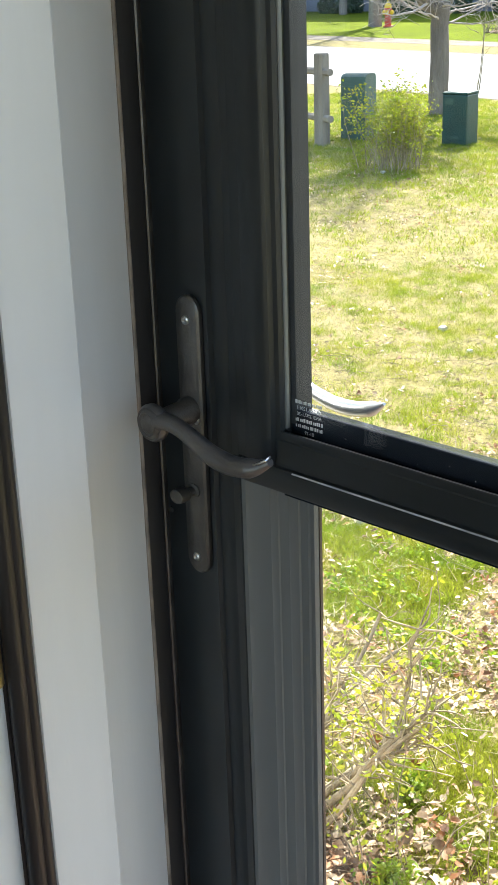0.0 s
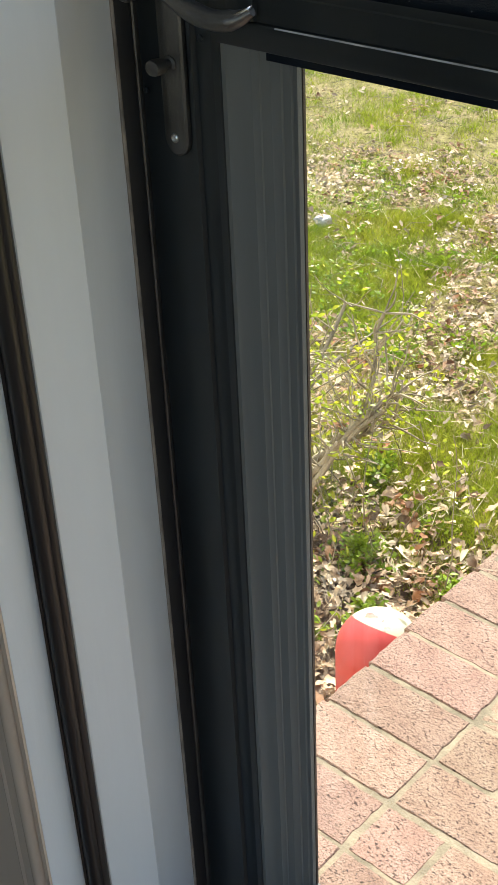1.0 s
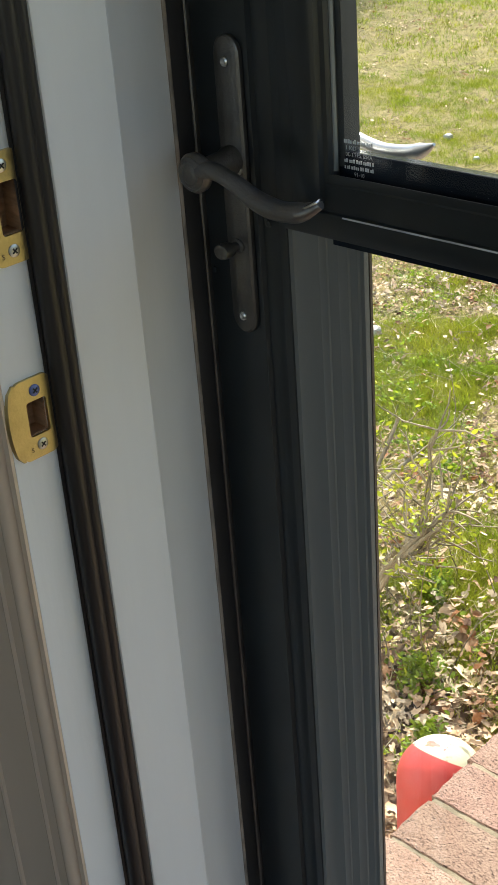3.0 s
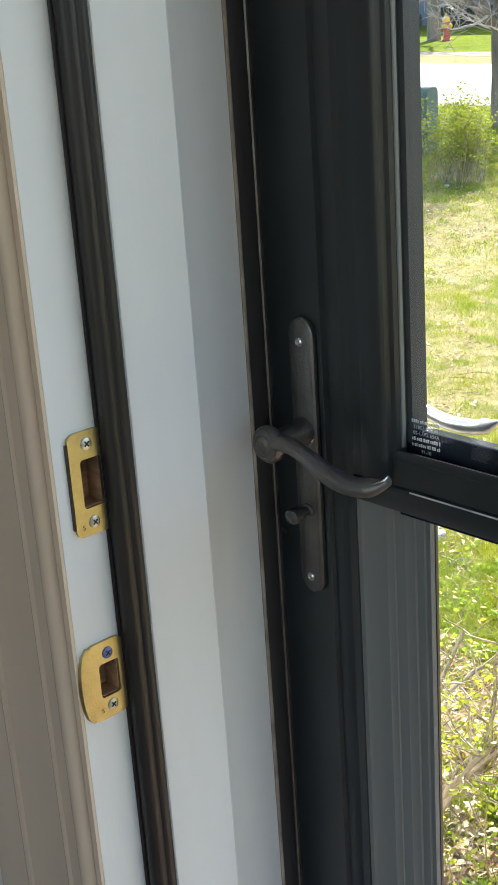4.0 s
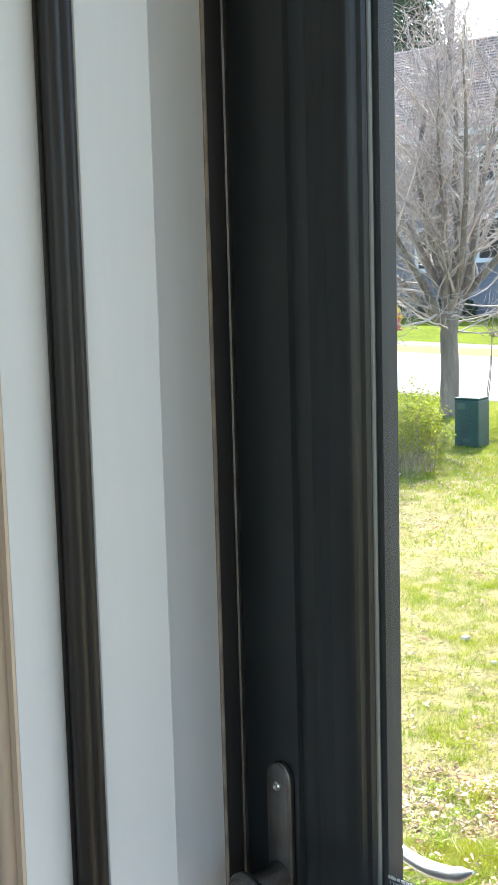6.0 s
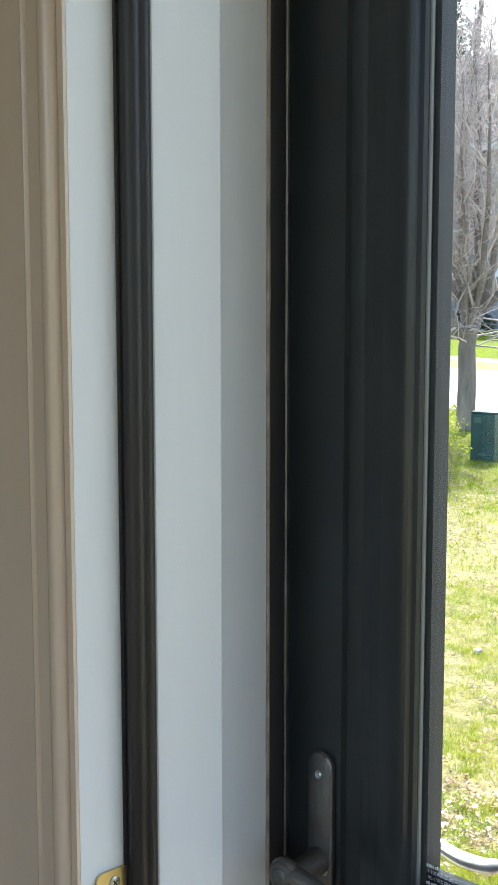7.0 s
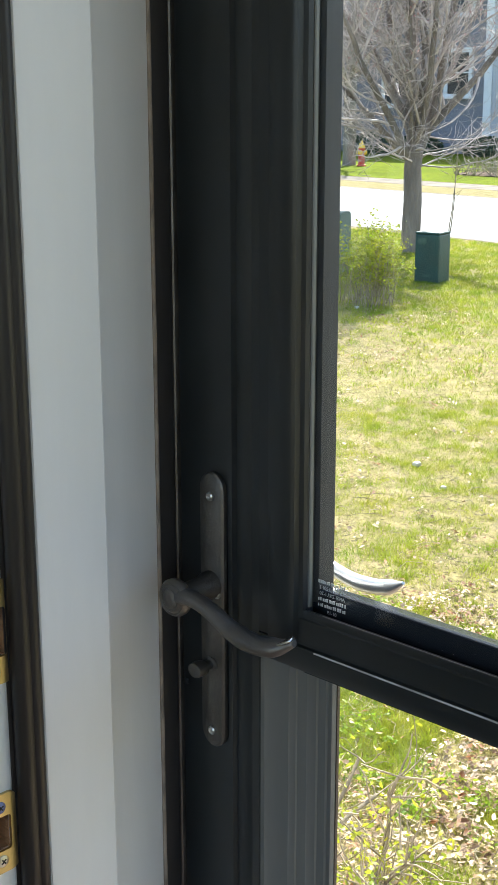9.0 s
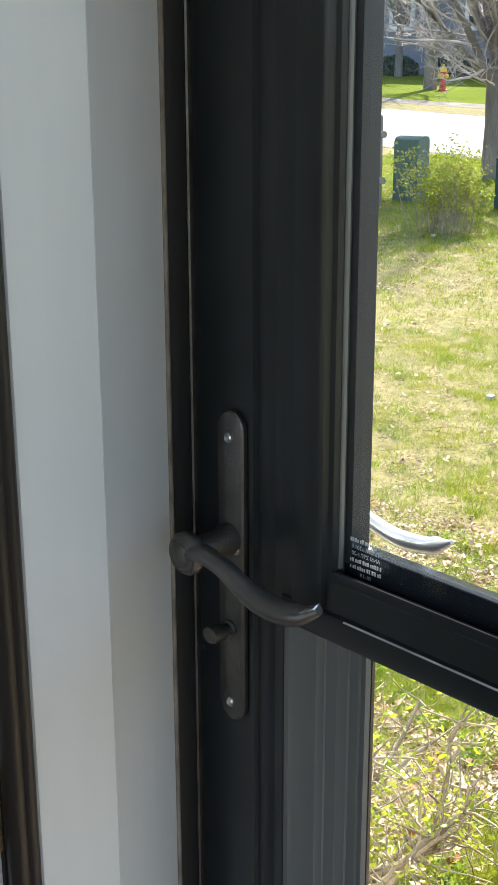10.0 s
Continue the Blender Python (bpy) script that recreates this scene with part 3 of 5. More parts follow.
tagged(part("specks", bm, "label_white", door, "dried white specks on the glass"), kind="stuff")

# lever sets: inside and outside
def lever(name, label, side, mat_body, at, reach=1.0):
    h = thing(name, label, "door handle", at)
    s = side  # 1: inside (towards -y), -1: outside
    outline = []
    w, top, low_z = 0.0118, 0.106, -0.106
    for i in range(13):
        a = math.pi * i / 12
        outline.append((w * math.cos(a), top - 0.0135 + 0.0135 * math.sin(a)))
    for i in range(13):
        a = math.pi + math.pi * i / 12
        outline.append((w * math.cos(a), low_z + 0.0135 + 0.0135 * math.sin(a)))
    bm = bmesh.new()
    back = [bm.verts.new((x, 0, z)) for x, z in outline]
    mid = [bm.verts.new((x, -0.003 * s, z)) for x, z in outline]
    front = [bm.verts.new((x * 0.86, -0.0045 * s, z * 0.987)) for x, z in outline]
    n = len(outline)
    for a, b in ((back, mid), (mid, front)):
        for i in range(n):
            bm.faces.new((a[i], a[(i + 1) % n], b[(i + 1) % n], b[i]))
    bm.faces.new(front)
    bm.faces.new(back)
    part("escutcheon", bm, mat_body, h, "long rounded backplate", True)
    turn = Y_TO_Z if s > 0 else pose(0, 0, 0, -90, 0, 0)
    s_far = s * reach
    hub = Matrix.Translation((0.0, -0.004 * s, 0.0225)) @ turn @ Matrix.Diagonal((1, 1, reach, 1))
    part("rose", lathe([(0.0104, 0), (0.0102, 0.005), (0.0085, 0.009), (0.0075, 0.027), (0.0115, 0.030), (0.0135, 0.033), (0.0137, 0.037), (0.0118, 0.040),
                        (0.0105, 0.0395), (0.0085, 0.0415), (0.007, 0.041), (0.005, 0.0425), (0.002, 0.0425)], 28, hub), mat_body, h, "turned hub with rings", True)
    path = spline([(0.0, -0.037 * s_far, 0.0225), (0.016, -0.0395 * s_far, 0.0265), (0.032, -0.037 * s_far, 0.021), (0.051, -0.0345 * s_far, 0.0105), (0.068, -0.0315 * s_far, 0.0055), (0.084, -0.0275 * s_far, 0.0065), (0.0965, -0.0235 * s_far, 0.0125)], 7)
    if s < 0:
        path = spline([(0.0, 0.049, 0.0225), (0.014, 0.0515, 0.0265), (0.034, 0.0512, 0.0185), (0.058, 0.0508, 0.0130), (0.080, 0.0502, 0.0140), (0.094, 0.0495, 0.0180), (0.1045, 0.0490, 0.0235)], 7)
    k = len(path)
    thick = 1.0 if s > 0 else 0.85
    rad = [thick * (0.0085 - 0.0016 * math.sin(math.pi * min(1, i / (k * 0.55)))) * (1.0 if i < k - 9 else 1 - (0.07 if s > 0 else 0.1) * (i - k + 9)) for i in range(k)]
    part("lever", tube(path, rad, 14, flat=0.78), mat_body, h, "curved lever", True)
    end, d = path[-1], (path[-1] - path[-4]).normalized()
    cap = Matrix.Translation(end - d * 0.004 + Vector((-0.0005, -0.0015 * s, 0.0022))) @ d.to_track_quat("X", "Z").to_matrix().to_4x4()
    if s > 0:
        # end of the lever in a paler pewter
        part("worn_tip", box(-0.014, 0.0048, -0.0040, 0.0040, -0.0012, 0.0016, 0.0011, m=cap), "pewter_light", h, "bright lever tip", True)
    for z in (0.0885, 0.0165, -0.0925):
        sc = part("screw", lathe([(0.0035, 0), (0.0034, 0.0012), (0.0022, 0.002), (0.0012, 0.0014)], 14, Matrix.Translation((0.0 if z != 0.0165 else 0.0062, -0.0044 * s, z)) @ turn), "steel", h, "small steel screw", True)
    if s > 0:
        kn = part("thumb_turn", lathe([(0.0075, 0), (0.0075, 0.002), (0.005, 0.003), (0.005, 0.008), (0.0078, 0.010), (0.0085, 0.015), (0.0078, 0.0192), (0.005, 0.0205)], 20,
                                      Matrix.Translation((0.0, -0.004, -0.039)) @ turn @ Matrix.Diagonal((0.84, 0.68, 0.95, 1))), mat_body, h, "small lock knob", True)
    return h


lever("door_lever", "dark pewter lever handle with long backplate on the storm door", 1, "pewter", (0.0425, -0.001, 0.994))
lever("outer_door_lever", "silver grey lever handle on the outside of the storm door", -1, "outer_nickel", (0.0425, 0.0345, 0.9965), 1.25)


# strike plates on the jamb
def strike(name, label, z, hgt, y0, y1, hole, lip, screws, colours):
    s = thing(name, label, "strike plate", (0.0252, 0, z))
    oy0, oy1, oz0, oz1 = hole
    r = 0.0055
    bm = bmesh.new()
    def rounded(a0, a1, b0, b1, rr, x):
        pts = []
        for cx, cy, st in ((a1 - rr, b1 - rr, 0), (a0 + rr, b1 - rr, 90), (a0 + rr, b0 + rr, 180), (a1 - rr, b0 + rr, 270)):
            for i in range(5):
                a = radians(st + 22.5 * i)
                pts.append(bm.verts.new((x, cx + rr * math.cos(a), cy + rr * math.sin(a))))
        return pts
    T0 = 0.0021
    o = rounded(y0, y1, -hgt / 2, hgt / 2, r, T0)
    ob_ = rounded(y0, y1, -hgt / 2, hgt / 2, r, -0.0002)
    i_ = rounded(oy0, oy1, oz0, oz1, 0.0022, T0)
    ib = rounded(oy0, oy1, oz0, oz1, 0.0022, -0.0002)
    n = len(o)
    for a, b in ((o, i_), (ob_, o), (i_, ib)):
        for k in range(n):
            bm.faces.new((a[k], a[(k + 1) % n], b[(k + 1) % n], b[k]))
    part("plate", bm, "brass", s)
    if not lip:
        part("flange", box(-0.0045, 0.0018, y0 - 0.0012, y0 - 0.0002, -hgt / 2 + 0.006, hgt / 2 - 0.006, 0.0004), "bronze", s, "brownish tarnished side flange")
    pocket = box(-0.0152, -0.0140, oy0 + 0.0001, oy1 - 0.0001, oz0 + 0.0001, oz1 - 0.0001)
    for a0, a1, b0, b1 in ((oy0 + 0.0001, oy0 + 0.0007, oz0, oz1), (oy1 - 0.0007, oy1 - 0.0001, oz0, oz1), (oy0, oy1, oz0 + 0.0001, oz0 + 0.0007), (oy0, oy1, oz1 - 0.0007, oz1 - 0.0001)):
        box(-0.0145, -0.0004, a0, a1, b0, b1, bm=pocket)
    part("pocket", pocket, "raw_wood", s, "bare wooden bolt pocket")
    cu = bpy.data.curves.new("stamp", "FONT")
    cu.body, cu.size = "S", 0.005
    tmp = bpy.data.objects.new("tmp", cu)
    me = bpy.data.meshes.new_from_object(tmp)
    bpy.data.objects.remove(tmp)
    me.transform(Matrix.Translation((T0 + 0.0003, screws[1][0] - 0.0095, screws[1][1] - 0.0035)) @ pose(0, 0, 0, 90, 0, 90))
    part_mesh("stamp", me, "bronze", s, "small stamped letter")
    if lip:
        bm = bmesh.new()
        prev = None
        for i in range(13):
            f = i / 12 * 2 - 1
            zz = f * hgt / 2 * 0.97
            bulge = 0.0085 * math.sqrt(max(0, 1 - f * f)) + 0.0005
            cur = [bm.verts.new((T0 + 0.0002, y0 + 0.0012, zz)), bm.verts.new((T0 - 0.0001, y0 - bulge * 0.75, zz)), bm.verts.new((T0 - 0.004, y0 - bulge, zz)), bm.verts.new((T0 - 0.005, y0 - bulge * 0.98, zz)), bm.verts.new((T0 - 0.0018, y0 + 0.0004, zz))]
            if prev:
                for k in range(5):
                    bm.faces.new((prev[k], prev[(k + 1) % 5], cur[(k + 1) % 5], cur[k]))
            prev = cur
        part("lip", bm, "brass", s, "curved brass lip", True)
    for (sy, sz), c in zip(screws, colours):
        mm = Matrix.Translation((T0, sy, sz)) @ pose(0, 0, 0, 0, 90, 0)
        sc = part("screw", lathe([(0.0042, -0.0005), (0.0041, 0.0006), (0.003, 0.0011)], 16, mm), c, s, "cross-head screw", True)
        part("slot", box(0.001, 0.0014, -0.0022, 0.0022, -0.0005, 0.0005, bm=box(0.001, 0.0014, -0.0005, 0.0005, -0.0022, 0.0022, m=Matrix.Translation((T0, sy, sz)) @ pose(0, 0, 0, 38, 0, 0)), m=Matrix.Translation((T0, sy, sz)) @ pose(0, 0, 0, 38, 0, 0)), "dark_rubber", sc)
    return s


strike("bolt_strike_plate", "brass deadbolt strike plate with rounded corners screwed to the jamb", 1.0285, 0.07, -0.1965, -0.1685, (-0.1885, -0.1725, -0.0165, 0.0165), False,
       [(-0.1825, 0.0265), (-0.1825, -0.0265)], ["steel", "steel"])
strike("latch_strike_plate", "brass latch strike plate with curved lip below the deadbolt strike", 0.8885, 0.057, -0.2005, -0.1715, (-0.1925, -0.1765, -0.0125, 0.0125), True,
       [(-0.1845, 0.0195), (-0.1845, -0.0195)], ["blue_steel", "steel"])

# ---- outside ----
ROAD_TURN = pose(0, 0, 0, 0, 0, -10.5)   # the road's own axes: along it, across it
NEAR, FAR = 14.16, 21.9
prof = [(-400, GROUND - 0.6), (-400, GROUND), (NEAR, GROUND), (NEAR, GROUND - 0.05), (FAR, GROUND - 0.05), (FAR + 0.9, GROUND), (400, GROUND), (400, GROUND - 0.6)]
ground = structure("ground", extrude(prof, -400, 400, "x"), "lawn_soil", "spring lawn of green and straw-dry grass")
ground.matrix_basis = ROAD_TURN
road = structure("road", box(-300, 300, NEAR + 0.16, FAR - 0.16, GROUND - 0.046, GROUND - 0.035), "asphalt", "pale road past the lawn, sun glare put into its colour")
road.matrix_basis = ROAD_TURN
for a, b_, nm, up in ((NEAR + 0.004, NEAR + 0.156, "kerb_near", 0.006), (FAR - 0.156, FAR - 0.004, "kerb_far", -0.03)):
    k = structure(nm, box(-120, 120, a, b_, GROUND - 0.048, GROUND + up, 0.008), "concrete", "pale concrete kerb along the road", "kerb")
    k.matrix_basis = ROAD_TURN
walk_strip = structure("pavement", box(-120, 120, FAR + 1.5, FAR + 3.0, GROUND - 0.02, GROUND + 0.004), "concrete", "pale concrete pavement across the road")
walk_strip.matrix_basis = ROAD_TURN
far_lawn = structure("far_lawn", box(-120, 120, FAR + 3.004, 80, GROUND - 0.02, GROUND + 0.006), "lawn_far", "bright green lawn in front of the house", "lawn")
far_lawn.matrix_basis = ROAD_TURN

EYE = np.array((0.65, -0.6))


def wedge(n, d0, d1, yaw0, yaw1, rng):
    """Points of the lawn between two distances and two headings from the doorway."""
    d = np.sqrt(rng.uniform(d0 * d0, d1 * d1, n))
    a = np.radians(rng.uniform(yaw0, yaw1, n))
    p = np.stack([EYE[0] - np.sin(a) * d, EYE[1] + np.cos(a) * d], 1)
    keep = ~((p[:, 0] > -0.29) & (p[:, 1] < 1.95)) & (p[:, 1] > 0.1) & (p[:, 1] < 14.3 - 0.185 * p[:, 0])
    return p[keep]


def patches(p, s, seed):
    """Uneven clumps: smooth random values on a grid, in three sizes."""
    table = np.random.RandomState(seed).normal(0, 1, (64, 64))
    total = np.zeros(len(p))
    for k, weight in ((1.0, 1.0), (2.3, 0.7), (5.1, 0.5)):
        q = (p @ np.array(((0.8, 0.6), (-0.6, 0.8)))) * s * k * 0.32 + 17.3 * k
        i = np.floor(q).astype(int)
        f = q - i
        f = f * f * (3 - 2 * f)
        x0, y0, x1, y1 = i[:, 0] % 64, i[:, 1] % 64, (i[:, 0] + 1) % 64, (i[:, 1] + 1) % 64
        total += weight * ((table[x0, y0] * (1 - f[:, 0]) + table[x1, y0] * f[:, 0]) * (1 - f[:, 1]) + (table[x0, y1] * (1 - f[:, 0]) + table[x1, y1] * f[:, 0]) * f[:, 1])
    return total


def blades(p, length, width, lean, rng):
    n = len(p)
    a, b = rng.uniform(0, 6.28, n), rng.uniform(0, 6.28, n)
    ln = length * rng.uniform(0.45, 1.25, n)
    le = ln * lean * rng.uniform(0.3, 1.3, n)
    w = width * rng.uniform(0.6, 1.3, n)
    base = np.concatenate([p, np.full((n, 1), GROUND - 0.004)], 1)
    side = np.stack([np.cos(a), np.sin(a), 0 * a], 1) * w[:, None]
    tip = np.stack([np.cos(b) * le, np.sin(b) * le, ln], 1)
    mid = tip * np.array((0.35, 0.35, 0.58))
    v = np.stack([base - side, base + side, base + mid - side * 0.75, base + mid + side * 0.75, base + tip], 1).reshape(-1, 3)
    i = np.arange(n)[:, None] * 5
    f = np.concatenate([i + np.array((0, 1, 2)), i + np.array((1, 3, 2)), i + np.array((2, 3, 4))], 1).reshape(-1, 3)
    return v, f


def lawn(name, label, material, sets):
    vs, fs, o = [], [], 0
    for v, f in sets:
        vs.append(v)
        fs.append(f + o)
        o += len(v)
    ob = part_mesh(name, raw_mesh(name, np.concatenate(vs), np.concatenate(fs)), material)
    return tagged(ob, label, "grass", kind="stuff")


rng = np.random.RandomState(7)
green, dry = [], []
# (tufts, blades in a tuft, nearest, farthest, tuft radius, blade length, blade width)
for n, per, d0, d1, tr, ln, wd in ((9500, 22, 1.6, 4.6, 0.020, 0.036, 0.0010), (30000, 11, 4.4, 9.0, 0.024, 0.026, 0.0014), (30000, 10, 8.8, 22.0, 0.045, 0.032, 0.0028)):
    c = wedge(n, d0, d1, 24, 52, rng)
    v = (0.7 * patches(c, 6.0, 3) + 0.35 * patches(c, 16.0, 5)) if d0 < 4 else (0.12 * patches(c, 4.0, 3) + 0.5 * patches(c, 24.0, 5))
    far_bonus = np.clip((c[:, 1] - 8.2) / 1.3, 0, 2.2)
    litter = np.exp(-(((c[:, 0] + 0.85) / 0.5) ** 2 + ((c[:, 1] - 1.05) / 0.32) ** 2)) * 2.2
    score = v + far_bonus - litter + rng.normal(0, 0.2 if d0 < 4 else 0.5, len(c))
    g = score > (-0.05 if d0 < 4 else 0.42)
    for sel, out, k_len, lean in ((g, green, 1.1, 1.0), (~g & (litter < 1.6), dry, 0.75, 1.7)):
        many = per if out is green else int(per * 0.9)
        cc = np.repeat(c[sel], many, 0)
        sc = np.repeat(np.clip(0.7 + 0.4 * score[sel], 0.5, 1.35 if d0 < 4 else 1.1), many)
        q = cc + rng.normal(0, tr, cc.shape)
        keep = ~((q[:, 0] > -0.285) & (q[:, 1] < 1.95)) & (q[:, 1] < 14.3 - 0.185 * q[:, 0])
        out.append(blades(q[keep], ln * k_len * sc[keep], wd, lean, rng))
lawn("green_grass", "fresh green grass blades growing in clumps", "grass_green", green)
lawn("dry_grass", "straw-coloured dry grass lying flat", "grass_dry", dry)

# bare soil under the shrub beside the porch
bed = thing("planting_bed", "dark soil bed under the garden shrub", "flower bed", (-0.82, 1.18, GROUND))
bm = bmesh.new()
ring = []
mid = bm.verts.new((0, 0, 0.012))
for i in range(40):
    a = i / 40 * 2 * math.pi
    q = 1 + 0.22 * noise.noise((math.cos(a) * 2, math.sin(a) * 2, 4))
    ring.append(bm.verts.new((min(0.53, math.cos(a) * 0.55 * q), math.sin(a) * 0.48 * q, 0.003)))
for i in range(40):
    bm.faces.new((mid, ring[i], ring[(i + 1) % 40]))
part("soil", bm, "mulch", bed)


def scatter_leaves(p, size, rng, zlift=0.02):
    """Curled lobed leaves lying at all angles."""
    n = len(p)
    a = rng.uniform(0, 6.28, n)
    s = size * rng.uniform(0.45, 1.35, n)
    u = np.stack([np.cos(a), np.sin(a), rng.uniform(-0.6, 0.6, n)], 1) * s[:, None]
    w = np.stack([-np.sin(a), np.cos(a), rng.uniform(-0.7, 0.7, n)], 1) * (s * rng.uniform(0.35, 0.75, n))[:, None]
    c = np.concatenate([p, (GROUND + zlift * rng.uniform(0.2, 1.7, n))[:, None]], 1)
    up = np.array((0, 0, 1.0))[None, :] * (s * rng.uniform(-0.1, 0.6, n))[:, None]
    pts = [c]
    lobes = 14
    for k in range(lobes):
        t = 2 * math.pi * k / lobes
        rr = (1.0 if k % 2 == 0 else 0.80) * rng.uniform(0.6, 1.2, n) * (1.0 - 0.25 * math.sin(t / 2))
        pts.append(c + (u * math.cos(t) + w * math.sin(t)) * rr[:, None] + up * (math.sin(t) ** 2) * rr[:, None])
    v = np.stack(pts, 1)
    v[:, :, 2] = np.maximum(v[:, :, 2], GROUND + 0.006)
    i = np.arange(n)[:, None] * (lobes + 1)
    f = np.concatenate([i + np.array((0, 1 + k, 1 + (k + 1) % lobes)) for k in range(lobes)], 1).reshape(-1, 3)
    return v.reshape(-1, 3), f


near_p = np.stack([rng.normal(-0.85, 0.33, 3600), rng.normal(1.12, 0.3, 3600)], 1)
near_p = near_p[(near_p[:, 0] < -0.305) & (near_p[:, 1] > 0.1)]
wide_p = wedge(19000, 1.8, 5.5, 26, 50, rng)
wide_p = wide_p[0.7 * patches(wide_p, 6.0, 3) + 0.35 * patches(wide_p, 16.0, 5) + rng.normal(0, 0.35, len(wide_p)) < -0.15]
far_p = wedge(13000, 4.8, 14.0, 26, 50, rng)
far_p = far_p[patches(far_p, 9.0, 8) > 0.1]
loose_p = wedge(3400, 1.75, 4.6, 26, 50, rng)
loose_p = loose_p[0.7 * patches(loose_p, 6.0, 3) + 0.35 * patches(loose_p, 16.0, 5) + rng.normal(0, 0.3, len(loose_p)) < 0.15]
sets = [scatter_leaves(loose_p, 0.0145, rng, 0.045), scatter_leaves(near_p, 0.0178, rng, 0.035), scatter_leaves(wide_p, 0.0135, rng), scatter_leaves(far_p, 0.015, rng)]
vs, fs, o = [], [], 0
for v, f in sets:
    vs.append(v)
    fs.append(f + o)
    o += len(v)
tagged(part_mesh("fallen_leaves", raw_mesh("fallen_leaves", np.concatenate(vs), np.concatenate(fs)), "dead_leaf"), "dry brown fallen leaves scattered on the ground", "leaves", kind="stuff")

# loose straw on the ground
straw_p = np.concatenate([wedge(1300, 1.7, 5.0, 26, 50, rng), near_p[:420] + rng.normal(0, 0.05, (420, 2))])
straw_p = straw_p[(straw_p[:, 0] < -0.32) & (straw_p[:, 1] > 0.1)]
n = len(straw_p)
a0 = rng.uniform(0, 6.28, n)
half = rng.uniform(0.015, 0.06, n)[:, None]
along = np.stack([np.cos(a0), np.sin(a0), rng.uniform(-0.25, 0.25, n)], 1) * half
across = np.stack([-np.sin(a0), np.cos(a0), 0 * a0], 1) * 0.0008
mid0 = np.concatenate([straw_p, (GROUND + rng.uniform(0.012, 0.035, n))[:, None]], 1)
v = np.stack([mid0 - along - across, mid0 - along + across, mid0 + along + across * 0.4, mid0 + along - across * 0.4], 1).reshape(-1, 3)
tagged(part_mesh("loose_straw", raw_mesh("loose_straw", v, np.arange(n * 4).reshape(-1, 4)), "straw"), "pale dry straw lying loose on the lawn", "straw", kind="stuff")

# dry sticks
bm = bmesh.new()
r = random.Random(4)
for p in wedge(420, 1.8, 7.0, 27, 48, rng):
    a, ln = r.uniform(0, 6.28), r.uniform(0.04, 0.2)
    tube([(p[0], p[1], GROUND + 0.012), (p[0] + ln * 0.5 * math.cos(a), p[1] + ln * 0.5 * math.sin(a), GROUND + 0.03), (p[0] + ln * math.cos(a + 0.3), p[1] + ln * math.sin(a + 0.3), GROUND + 0.014)], [0.0018, 0.0014, 0.0008], 5, bm)
tagged(part("dry_sticks", bm, "twig"), "short dry sticks lying on the lawn", "sticks", kind="stuff")


def stone(at, size, seed):
    bm = bmesh.new()
    bmesh.ops.create_icosphere(bm, subdivisions=3, radius=size)
    for v in bm.verts:
        v.co = Vector([max(-size * 0.72, min(size * 0.72, q)) for q in v.co])
        v.co *= 1 + 0.3 * noise.noise(v.co / size * 1.1 + Vector((seed, 0, 0)))
        v.co.z *= 0.6
    s = tagged(part("stone", bm, "stone_white", None, "", True), "pale rounded stone lying in the grass", "stone", "stones in the lawn")
    s.location = at


for k, (x, y, s) in enumerate(((-2.19, 2.86, 0.034), (-3.58, 5.27, 0.029), (-7.62, 9.72, 0.03), (-3.2, 5.0, 0.02), (-1.75, 3.4, 0.018))):
    stone((x, y, GROUND + s * 0.55), s, k * 3.7)


# ---- branching plants ----
class Wood:
    """Tapered round limbs gathered into one mesh."""

    def __init__(self):
        self.v, self.f, self.tips, self.n = [], [], [], 0

    def limb(self, pts, r0, r1, sides):
        k = len(pts)
        for i, p in enumerate(pts):
            d = (pts[min(i + 1, k - 1)] - pts[max(i - 1, 0)]).normalized()
            u = d.orthogonal().normalized()
            w = d.cross(u)
            rr = r0 + (r1 - r0) * i / (k - 1)
            for s in range(sides):
                a = 2 * math.pi * s / sides
                self.v.append(p + (u * math.cos(a) + w * math.sin(a)) * rr)
        for i in range(k - 1):
            for s in range(sides):
                a, b = self.n + i * sides + s, self.n + i * sides + (s + 1) % sides
                self.f.append((a, b, b + sides, a + sides))
        self.n += k * sides
        self.tips.append(pts[-1])

    def mesh(self, name):
        return raw_mesh(name, [tuple(v) for v in self.v], self.f)


def bend(r, p, d, length, steps, wob, rise):
    pts = [p.copy()]
    for i in range(steps):
        d = (d + Vector((r.gauss(0, wob), r.gauss(0, wob), r.gauss(0, wob) + rise))).normalized()
        p = p + d * (length / steps)
        pts.append(p.copy())
    return pts


